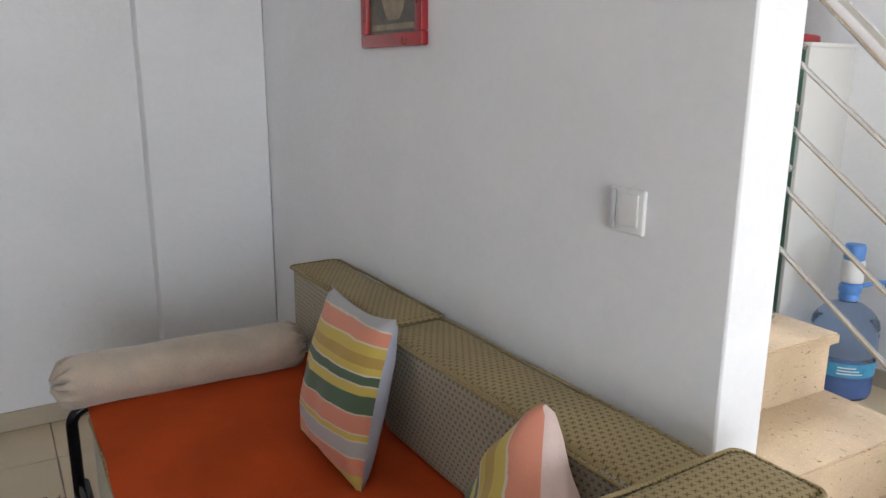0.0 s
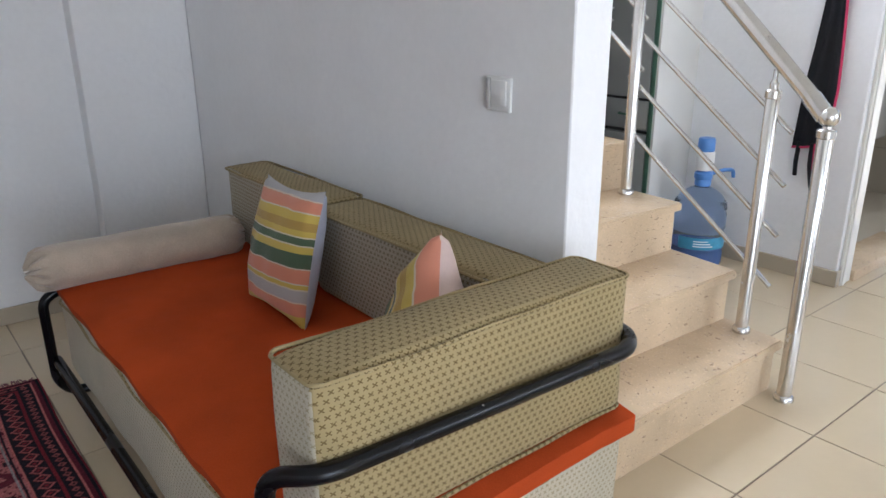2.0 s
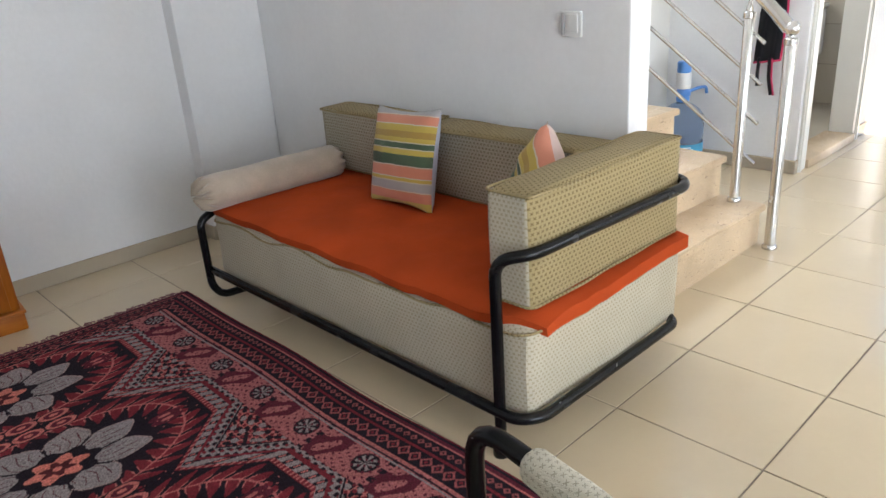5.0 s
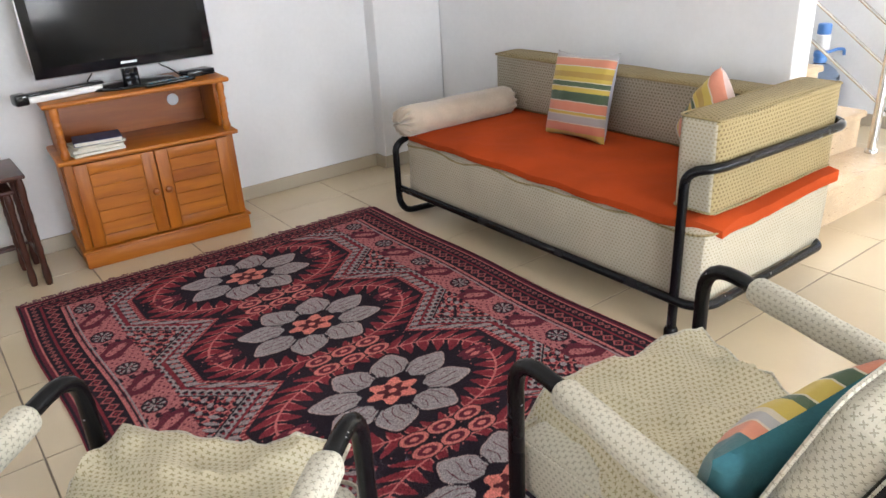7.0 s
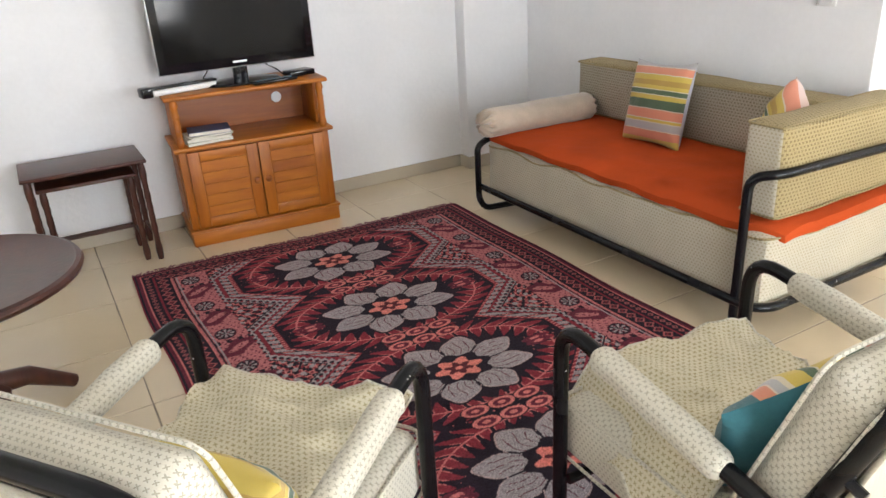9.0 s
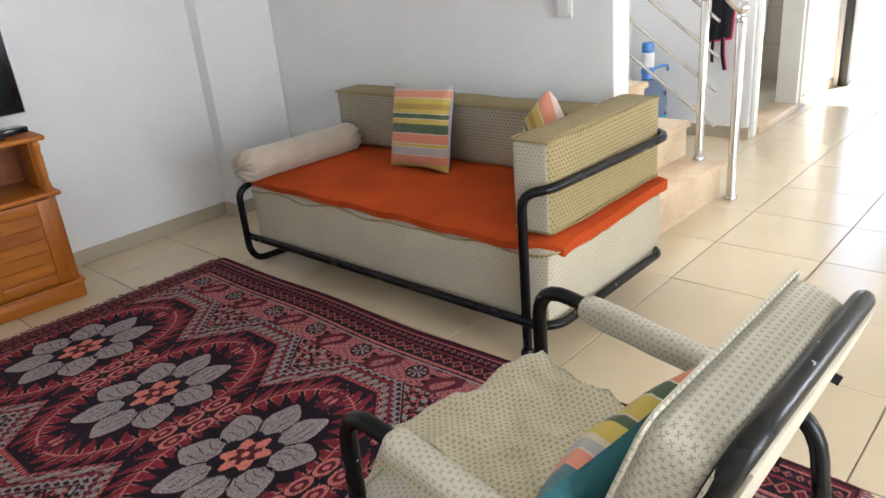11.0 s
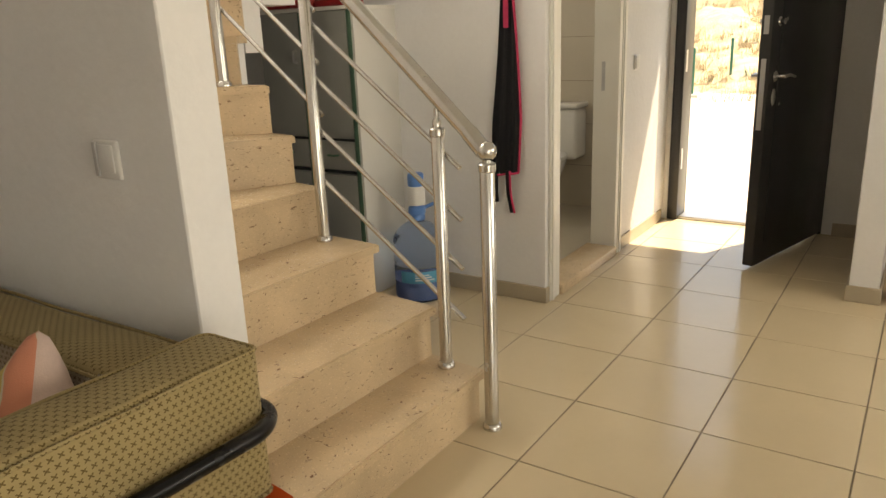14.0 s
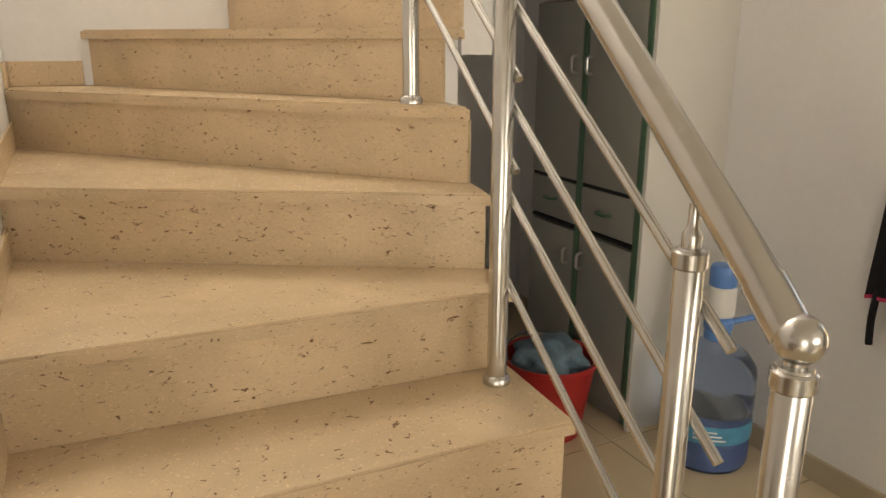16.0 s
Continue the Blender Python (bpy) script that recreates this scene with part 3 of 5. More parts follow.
def post(x, y, z0, z1, r=0.0215):
    p = part("post", lathe([(r, z0 + 0.002), (r, z1 - 0.004), (r - 0.003, z1)], 20, (x, y, 0)), STEEL, railing)
    part("flange", lathe([(r + 0.009, z0 + 0.001), (r + 0.009, z0 + 0.012), (r + 0.004, z0 + 0.02), (r + 0.001, z0 + 0.022)], 20, (x, y, 0)), STEEL, p)
    part("collar", lathe([(r + 0.001, z1 - 0.03), (r + 0.004, z1 - 0.027), (r + 0.004, z1 - 0.006), (r + 0.001, z1 - 0.003)], 20, (x, y, 0)), STEEL, p)
    part("pin", lathe([(0.014, z1 - 0.001), (0.0145, z1 + 0.018), (0.011, z1 + 0.024), (0.008, z1 + 0.03), (0.008, z1 + 0.06)], 14, (x, y, 0)), STEEL, p)
    return p


def hand_z(y):
    return 0.978 + 0.905 * (y - 0.868)


post(2.206, 0.84, 0.0, 0.922, 0.024)
ball = bmesh.new()
bmesh.ops.create_uvsphere(ball, u_segments=24, v_segments=16, radius=0.031, matrix=Matrix.Translation((2.207, 0.84, 0.956)))
part("ball_joint", ball, STEEL, railing)
post(2.206, 1.02, 0.19, 1.024)
post(2.24, 1.577, 0.57, hand_z(1.577) - 0.06)
post(2.255, 2.055, 1.14, hand_z(2.055) - 0.06)
part("handrail", tube([(2.208, 0.868, hand_z(0.868)), (2.24, 1.577, hand_z(1.577)), (2.255, 2.06, hand_z(2.06)), (2.36, 2.35, hand_z(2.3))], 0.026, 20, 0.05), STEEL, railing)
part("end_cap", tube([(2.208, 0.852, hand_z(0.852) - 0.006), (2.21, 0.902, hand_z(0.902))], 0.0285, 20), STEEL, railing)
for z1, z2 in ((0.94, 1.362), (0.766, 1.172), (0.595, 0.988), (0.415, 0.80)):
    k = (z2 - z1) / 0.557
    part("bar", tube([(2.232, 0.955, z1 - 0.065 * k), (2.265, 1.62, z2 + 0.043 * k)], 0.0085, 12), STEEL, railing)
for z1 in (1.04, 1.222, 1.40, 1.58):
    part("bar", tube([(2.262, 1.555, z1), (2.279, 2.055, z1 + 0.395), (2.285, 2.13, z1 + 0.455)], 0.0085, 12), STEEL, railing)


# ---- sofa bed ----
sofa = thing("sofa_bed", "daybed sofa with black tube frame and cream upholstery", "sofa", pose(0.3, 0.69, 0))
SL, SD = 1.72, 0.85
R = 0.0165
fr = tube([(0.022, 0.10, 0.0), (0.018, 0.092, 0.60), (0.075, 0.012, 0.616), (0.78, -0.018, 0.616), (0.84, 0.03, 0.616), (0.84, 0.3, 0.616)], R, 14, 0.07)
part("arm_tube", fr, BLACKTUBE, sofa, "black enamelled steel tube")
part("rubber_foot", lathe([(0.024, 0), (0.024, 0.03), (0.019, 0.04)], 14, (0.022, 0.10, 0)), BLACKTUBE, sofa)
part("base_tube", tube([(0.012, SL + 0.0, 0.15), (0.012, 0.03, 0.15), (0.07, -0.015, 0.15), (0.76, -0.015, 0.15), (0.80, 0.04, 0.15), (0.80, SL, 0.15)], R, 14, 0.07), BLACKTUBE, sofa)
part("far_arm_tube", tube([(0.5, SL - 0.02, 0.40), (0.07, SL, 0.40), (0.0, SL, 0.37), (0.0, SL, 0.08), (0.04, SL, 0.022), (0.36, SL - 0.05, 0.022)], R, 14, 0.08), BLACKTUBE, sofa)
part("rear_leg", tube([(0.74, 0.16, 0.0), (0.74, 0.16, 0.14)], R * 0.8, 12), BLACKTUBE, sofa)
part("rear_leg", tube([(0.82, SL - 0.06, 0.0), (0.82, SL - 0.06, 0.14)], R, 12), BLACKTUBE, sofa)


def piping(name, pts, parent, material):
    return part(name, tube(pts + [pts[0]], 0.0042, 6), material, parent)


def ring(lo, hi, z, r, n=10, wob=0.0):
    pts = []
    for cx, cy, a0 in ((hi[0] - r, hi[1] - r, 0), (lo[0] + r, hi[1] - r, 90), (lo[0] + r, lo[1] + r, 180), (hi[0] - r, lo[1] + r, 270)):
        for k in range(n + 1):
            a = radians(a0 + 90 * k / n)
            pts.append((cx + r * math.cos(a), cy + r * math.sin(a), z))
    out = []
    for i, p in enumerate(pts):
        q = pts[(i + 1) % len(pts)]
        m = max(1, int(math.dist(p, q) / 0.05))
        for k in range(m):
            t = k / m
            x, y = p[0] + t * (q[0] - p[0]), p[1] + t * (q[1] - p[1])
            out.append((x, y, z + wob * noise.noise((x * 5, y * 5, 0))))
    return out


base = part("seat_base", soft_box((0.045, 0.015, 0.128), (0.83, SL - 0.02, 0.40), 0.032, 24, (0.012, 0.012, 0.012), 0.009, 4.0, 3), PALEFAB, sofa, "cream mattress base with piped edge")
piping("piping", ring((0.042, 0.010), (0.842, SL - 0.008), 0.380, 0.06, wob=0.024), base, GOLDFAB)
for y in (1.18, 1.28, 0.62):
    part("seam", tube([(0.0435, y, 0.17), (0.0425, y + 0.004, 0.27), (0.047, y, 0.38)], 0.0024, 6), PALEFAB, base)
arm = part("arm_bolster", soft_box((0.078, 0.024, 0.448), (0.822, 0.172, 0.762), 0.02, 18, (0.003, 0.010, 0.008), 0.004, 5.0, 8), [GOLDFAB, PALEFAB], sofa, "khaki block cushion held by the arm tube")
# The -x end turns pale: nap sheen painted by face direction.
for p in arm.data.polygons:
    if p.normal.x < -0.8:
        p.material_index = 1
for z in (0.757, 0.455):
    piping("piping", ring((0.0785, 0.0225), (0.8225, 0.1745), z, 0.022, 6, wob=0.006), arm, GOLDFAB)


def back_cushion(y0, y1, x0, x1, z0, z1, seed):
    c = part("back_cushion", soft_box((x0, y0, z0), (x1, y1, z1), 0.02, 18, (0.008, 0.004, 0.006), 0.005, 4.0, seed), [GOLDFAB, SHEENFAB], sofa, "khaki block back cushion with piping")
    # Fronts get the greyer copy, so the nap's sheen is in the colour.
    for p in c.data.polygons:
        if p.normal.x < -0.8:
            p.material_index = 1
    piping("piping", [(x, y, z) for x, y, z in ring((x0 - 0.005, y0 - 0.005), (x1 + 0.005, y1 + 0.005), z1 - 0.006, 0.02, 5, wob=0.006)], c, GOLDFAB)


back_cushion(0.185, 1.06, 0.655, 0.828, 0.445, 0.712, 21)
back_cushion(1.065, SL + 0.02, 0.678, 0.838, 0.445, 0.718, 33)


def cover():
    """The orange cover: a slack pad over the seat, its front edge hanging in waves."""
    nx, ny = 44, 84
    bm = bmesh.new()
    top, bot = [], []
    for j in range(ny + 1):
        rt, rb = [], []
        for i in range(nx + 1):
            u, v = i / nx, j / ny
            v_in = 0.05 + 0.07 * max(0, 1 - v / 0.12) ** 1.2
            x = v_in + (0.84 - v_in) * u
            y = -0.005 + (SL - 0.055) * v
            edge = max(0, 1 - u / 0.10)
            wave = 0.5 + 0.5 * noise.noise((y * 4.2, 2.7, 0.3))
            end = max(0, 1 - v / 0.05) * 2.2 * (0.4 + 0.6 * (1 - u)) + max(0, (v - 0.95) / 0.05) * 0.2
            z = 0.445 + 0.006 * noise.noise((x * 6, y * 6, 1.5)) + 0.003 * noise.noise((x * 20, y * 20, 4)) - (0.004 + 0.024 * wave) * edge ** 1.5 - 0.012 * end
            x2 = x - 0.022 * edge * wave - 0.004 * edge
            rt.append(bm.verts.new((x2, y, z)))
            rb.append(bm.verts.new((x2 + 0.004 * edge, y, z - 0.040 + 0.012 * edge)))
        top.append(rt)
        bot.append(rb)
    for j in range(ny):
        for i in range(nx):
            bm.faces.new((top[j][i], top[j][i + 1], top[j + 1][i + 1], top[j + 1][i]))
            bm.faces.new((bot[j][i], bot[j + 1][i], bot[j + 1][i + 1], bot[j][i + 1]))
    for i in range(nx):
        bm.faces.new((top[0][i + 1], top[0][i], bot[0][i], bot[0][i + 1]))
        bm.faces.new((top[ny][i], top[ny][i + 1], bot[ny][i + 1], bot[ny][i]))
    for j in range(ny):
        bm.faces.new((top[j][0], top[j + 1][0], bot[j + 1][0], bot[j][0]))
        bm.faces.new((top[j + 1][nx], top[j][nx], bot[j][nx], bot[j + 1][nx]))
    return bm


solid("seat_cover", cover(), ORANGE, "burnt orange cotton pad spread on the daybed", "cover", pose(0.3, 0.69, 0), smooth=60)


def bolster():
    bm = bmesh.new()
    L, rr, seg, n = 0.68, 0.077, 72, 40
    rings = []
    for i in range(n + 1):
        t = i / n
        x = L * t
        e = min(t, 1 - t) * L
        for_end = max(0.0, 1 - e / 0.045)
        row = []
        for k in range(seg):
            a = 2 * math.pi * k / seg
            r = rr * math.sqrt(max(0.02, 1 - for_end ** 2 * 0.96))
            r *= 1 + 0.05 * noise.noise((x * 10, math.cos(a) * 1.6, math.sin(a) * 1.6)) + 0.15 * for_end * math.sin(a * 11 + 3 * noise.noise((a, t * 3, 2)))
            zz = math.sin(a) * r
            row.append(bm.verts.new((x - (0.018 * for_end * math.sin(a * 11) if t < 0.5 else -0.012 * for_end * math.sin(a * 11)), math.cos(a) * r * 1.06, zz * (0.94 if zz > 0 else 0.9))))
        rings.append(row)
    for a, b in zip(rings, rings[1:]):
        for k in range(seg):
            bm.faces.new((a[k], a[(k + 1) % seg], b[(k + 1) % seg], b[k]))
    bm.faces.new(rings[0][::-1])
    bm.faces.new(rings[-1])
    bmesh.ops.recalc_face_normals(bm, faces=bm.faces)
    return bm


solid("bolster_pillow", bolster(), BOLSTER, "taupe velour bolster with gathered ends on the daybed", "pillow", pose(0.27, 2.32, 0.503, 0, 0, -3), smooth=60)


def pillow_mesh(w, h, t, crease=0.0, seed=0.0):
    """A knife-edge cushion in its local x-z plane, with drawn-out corners."""
    bm = bmesh.new()
    n = 26
    side = {}
    for s in (1, -1):
        for i in range(n + 1):
            for j in range(n + 1):
                u, v = 2 * i / n - 1, 2 * j / n - 1
                d = max(0, (1 - u * u) * (1 - v * v)) ** 0.42
                pull = 1 - 0.11 * (1 - u * u)
                pull2 = 1 - 0.11 * (1 - v * v)
                wr = crease * noise.noise((u * 2.2 + seed, v * 2.2, s * 3.0))
                x, z = u * w / 2 * pull2, v * h / 2 * pull
                y = s * (t / 2 * d + wr * d)
                if (i in (0, n) or j in (0, n)) and s == -1:
                    side[(s, i, j)] = side[(1, i, j)]
                else:
                    side[(s, i, j)] = bm.verts.new((x, y, z))
    for s in (1, -1):
        for i in range(n):
            for j in range(n):
                f = [side[(s, i, j)], side[(s, i + 1, j)], side[(s, i + 1, j + 1)], side[(s, i, j + 1)]]
                bm.faces.new(f if s == -1 else f[::-1])
    return bm


def throw_pillow(label, m, w, h, t, front, back, seed, crease=0.012):
    o = new("throw_pillow", mesh("throw_pillow", pillow_mesh(w, h, t, crease, seed), [front, back], 70))
    for p in o.data.polygons:
        if p.center.y > 0.002 or (p.normal.y > 0.25):
            p.material_index = 1
    o.matrix_world = m
    return tagged(o, label, "pillow", "throw pillows")


throw_pillow("striped cotton throw pillow propped on the daybed", pose(0.835, 1.70, 0.617, -15, -3, -92), 0.37, 0.39, 0.15, STRIPES, GREYBLUE, 1)
throw_pillow("striped throw pillow showing its pale pink back", pose(0.84, 1.05, 0.585, -14, 32, -130), 0.34, 0.33, 0.19, STRIPES, PINKWHITE, 5, 0.02)


# ---- rug ----
def rug():
    """A flat-woven oriental rug: a column of flowers between stepped medallions, and a banded border."""
    x0, x1, y0, y1 = -1.43, 0.262, -0.28, 2.61
    w, l = x1 - x0, y1 - y0
    nx, ny = 520, 880
    gx, gy = np.meshgrid(np.linspace(0, 1, nx), np.linspace(0, 1, ny), indexing="ij")
    px, py = gx * w, gy * l
    NAVYC, REDC, ROSE, GREYC, WINE = (0.010, 0.008, 0.015), (0.20, 0.02, 0.03), (0.50, 0.15, 0.14), (0.29, 0.25, 0.25), (0.11, 0.014, 0.028)
    col = np.zeros((nx, ny, 3))
    col[:] = WINE

    def put(mask, c):
        col[mask] = c

    u = px - w / 2                      # across
    pitch = 0.553
    v0 = (0.063 - y0)                   # the first flower's centre
    k = np.round((py - v0) / pitch)
    v = py - v0 - k * pitch             # along, from the nearest flower
    au, av = np.abs(u), np.abs(v)
    # field
    put(au < 0.66, NAVYC)
    put((au < 0.66) & (np.sin(px * 130 + 2 * np.sin(py * 30)) * np.sin(py * 120 + 1.5 * np.sin(px * 35)) > -0.05), ROSE)
    fine = np.sin(px * 180) * np.sin(py * 160 + 1.3 * np.sin(px * 40))
    put((au < 0.66) & (fine > 0.30), NAVYC)
    put((au < 0.66) & (fine < -0.45), REDC)
    put((au < 0.66) & (np.sin(px * 95 + 3 * np.sin(py * 23)) * np.sin(py * 88 + 2 * np.sin(px * 19)) > 0.45), GREYC)
    # stepped outline of the medallions
    zig = np.where(av < 0.10, 0.45, 0.45 - 1.2 * (av - 0.10))
    out = au - zig
    put((out < 0.135) & (out > 0.0), GREYC)
    motif = np.abs(((py + px * 0.4) / 0.036) % 1 - 0.5)
    put((out < 0.06) & (out > 0.02) & (motif < 0.2), NAVYC)
    put((out < 0.05) & (out > 0.03) & (motif < 0.09), ROSE)
    put((out < 0.125) & (out > 0.075) & (np.sin(py * 170) * np.sin(px * 150) > 0.25), NAVYC)
    put((out < 0.125) & (out > 0.075) & (np.sin(py * 170 + 2) * np.sin(px * 150) > 0.55), REDC)
    put((np.abs(out - 0.068) < 0.008), REDC)
    put((np.abs(out - 0.134) < 0.005), NAVYC)
    put((out < 0.018), REDC)
    put((out < 0.018) & (out > 0.002) & (np.sin(py * 400) > 0.2), ROSE)
    put(out < 0.0, NAVYC)
    # fern fronds curving round each flower
    ang = np.arctan2(av * 1.17, au * 0.84)
    rad = np.hypot(u * 0.84, v * 1.17)
    rib = 0.292 + 0.030 * np.cos(2 * ang)
    d = rad - rib
    wide = 0.072 * np.clip(np.sin(2 * ang) * 1.6, 0, 1) ** 0.6
    leafy = (np.abs(d) < wide) & (out < -0.008)
    comb = np.sin(ang * 34 + np.abs(d) * 62)
    leafy &= np.abs(d) < wide * (0.62 + 0.38 * comb)
    put(leafy & (comb > -0.75), ROSE)
    put(leafy & (comb > -0.30), REDC)
    put(leafy & (np.abs(d) < 0.0035), ROSE)
    bud = np.hypot((au - 0.335) * 0.55, (av - 0.012) * 1.6)
    put((bud < 0.030) & (out < -0.008), WINE)
    put((bud < 0.012) & (out < -0.008), ROSE)
    speck = np.sin(px * 150 + 2 * np.sin(py * 31)) * np.sin(py * 140 + px * 20)
    put((out < -0.012) & (rad > 0.235) & (np.abs(d) > wide) & (speck > 0.93), ROSE)
    # two rows of oval links between the flowers
    lv = pitch / 2 - av
    for cx in (0.0, 0.098):
        o2 = np.hypot((au - cx) * 0.82, (np.abs(lv) - 0.032) * 1.45)
        put(o2 < 0.044, NAVYC)
        put(o2 < 0.039, (0.56, 0.17, 0.15))
        put(o2 < 0.026, WINE)
        put(o2 < 0.012, (0.56, 0.17, 0.15))
    # flower of eight broad petals
    a2 = np.arctan2(v * 1.17, u * 0.84)
    lobe = np.abs(np.sin(a2 * 4))
    petal = 0.150 + 0.076 * lobe ** 0.8 + 0.007 * np.cos(a2 * 16) * lobe
    rim = rad
    put(rim < petal + 0.012, NAVYC)
    put(rim < petal, (0.34, 0.30, 0.30))
    put((rim < petal) & (np.sin(px * 620 + py * 620) > 0.45), (0.23, 0.20, 0.21))
    put((rim < petal) & (lobe < 0.10 + 0.004 / np.maximum(rim, 0.05)) & (rim > 0.07), NAVYC)
    vein = np.abs(np.sin(a2 * 16 + 1.5 * np.sin(rim * 40) * np.sign(np.sin(a2 * 4))))
    put((rim < petal - 0.030) & (vein < 0.17) & (rim > 0.10) & (lobe > 0.3), (0.10, 0.018, 0.03))
    put((rim < petal) & (rim > petal - 0.006), (0.40, 0.29, 0.28))
    put(rim < 0.098 + 0.010 * np.cos(a2 * 8), NAVYC)
    star = 0.064 + 0.014 * np.cos(a2 * 6)
    put(rim < star, (0.66, 0.20, 0.16))
    put(rim < 0.036 + 0.010 * np.cos(a2 * 6 + 3.14), (0.09, 0.015, 0.02))
    put(rim < 0.012, (0.66, 0.20, 0.16))
    # scroll band
    e = np.minimum(np.minimum(px, w - px), 9)
    eb = e - 0.0
    band = (eb > 0.155) & (eb < 0.30) & (au > zig + 0.08)
    put(band, (0.40, 0.135, 0.135))
    s = py % 0.277
    curl = np.abs(np.hypot(eb - 0.235 + 0.03 * np.sin(py * 45), (s - 0.09)) - 0.045) < 0.016
    put(band & curl, WINE)
    put(band & (np.hypot(eb - 0.225, s - 0.215) < 0.042), NAVYC)
    put(band & (np.hypot(eb - 0.225, s - 0.215) < 0.034) & (np.sin(np.arctan2(eb - 0.225, s - 0.215) * 8) > 0), GREYC)
    put(band & (np.abs(s - 0.15) < 0.012) & (np.sin(eb * 150) > 0), NAVYC)
    put(band & (np.sin(px * 210 + 2 * np.sin(py * 50)) * np.sin(py * 190) > 0.62), WINE)
    put(band & (np.abs(eb - 0.165) < 0.004), NAVYC)
    put(band & (np.abs(eb - 0.175) < 0.004), GREYC)
    # outer borders on all four sides
    q = np.minimum(np.minimum(px, w - px), np.minimum(py, l - py) * 1.35)
    along = np.where(q == np.minimum(px, w - px), py, px)
    put(q < 0.155, NAVYC)
    put((q < 0.155) & (q > 0.148), ROSE)
    lozenge = np.abs(((along / 0.045) % 1) - 0.5) * 0.045 + np.abs(q - 0.115) * 0.9
    put((q > 0.085) & (q < 0.148) & (np.abs(lozenge - 0.018) < 0.0045), (0.34, 0.09, 0.09))
    put((q > 0.085) & (q < 0.148) & (lozenge < 0.007), REDC)
    put((q > 0.078) & (q < 0.085), REDC)
    lz2 = np.abs(((along / 0.03) % 1) - 0.5) * 0.03 + np.abs(q - 0.055)
    put((q > 0.035) & (q < 0.078) & (np.abs(lz2 - 0.009) < 0.004), (0.30, 0.085, 0.085))
    put((q > 0.028) & (q < 0.035), ROSE)
    put((q < 0.028), WINE)
    put((q < 0.014), NAVYC)
    put((q < 0.006), REDC)
    jit = np.random.default_rng(4).uniform(0.8, 1.8, (nx, ny, 1))
    col *= jit
    hgt = 0.007 + 0.0016 * np.random.default_rng(6).uniform(0, 1, (nx, ny)) + 0.003 * np.sin(px * 3 + 1) * np.sin(py * 2.2)
    skew = 0.010 * np.sin(py * 3.1) * (gx - 0.5) + 0.006 * np.sin(py * 7)
    co = np.stack([x0 + px + skew, y0 + py + 0.008 * np.sin(px * 5) + 0.075 * (1 - gx) * gy ** 5, hgt], -1).reshape(-1, 3)
    n = nx * ny
    under = co.copy()
    under[:, 2] = 0.0012
    idx = np.arange(n).reshape(nx, ny)
    f = np.stack([idx[:-1, :-1], idx[1:, :-1], idx[1:, 1:], idx[:-1, 1:]], -1).reshape(-1, 4)
    rim_i = np.concatenate([idx[:, 0], idx[-1, 1:], idx[-2::-1, -1], idx[0, -2:0:-1]])
    m = len(rim_i)
    co = np.concatenate([co, under[rim_i]])
    low = n + np.arange(m)
    nxt = np.roll(np.arange(m), -1)
    skirt = np.stack([rim_i, low, low[nxt], rim_i[nxt]], -1)
    me = bpy.data.meshes.new("rug")
    me.from_pydata(co.tolist(), [], np.concatenate([f, skirt]).tolist())
    at = me.attributes.new("pile", "FLOAT_COLOR", "POINT")
    rgba = np.ones((n + m, 4), dtype=np.float32)
    rgba[:n, :3] = col.reshape(-1, 3)
    rgba[n:, :3] = WINE
    at.data.foreach_set("color", rgba.ravel())
    me.materials.append(RUGPILE)
    o = new("rug", me)
    tagged(o, "dark red and navy oriental rug with grey flowers", "rug")
    fb = bmesh.new()
    rnd = random.Random(3)
    for yy, d in ((y1, 1), (y0, -1)):
        for i in range(210):
            x = x0 + 0.01 + (w - 0.02) * i / 209 + rnd.uniform(-0.003, 0.003)
            ln = rnd.uniform(0.014, 0.042)
            y = yy + 0.008 * math.sin((x - x0) * 5) + 0.075 * (1 - (x - x0) / w) * (d > 0)
            tube([(x, y - 0.006 * d, 0.006), (x + rnd.uniform(-0.008, 0.008), y + d * ln * 0.5, 0.008), (x + rnd.uniform(-0.014, 0.014), y + d * ln, 0.003)], 0.0026, 4, bm=fb)
    tagged(part("fringe", fb, FRINGE, o, "short worn fringe"), kind="stuff")


rug()


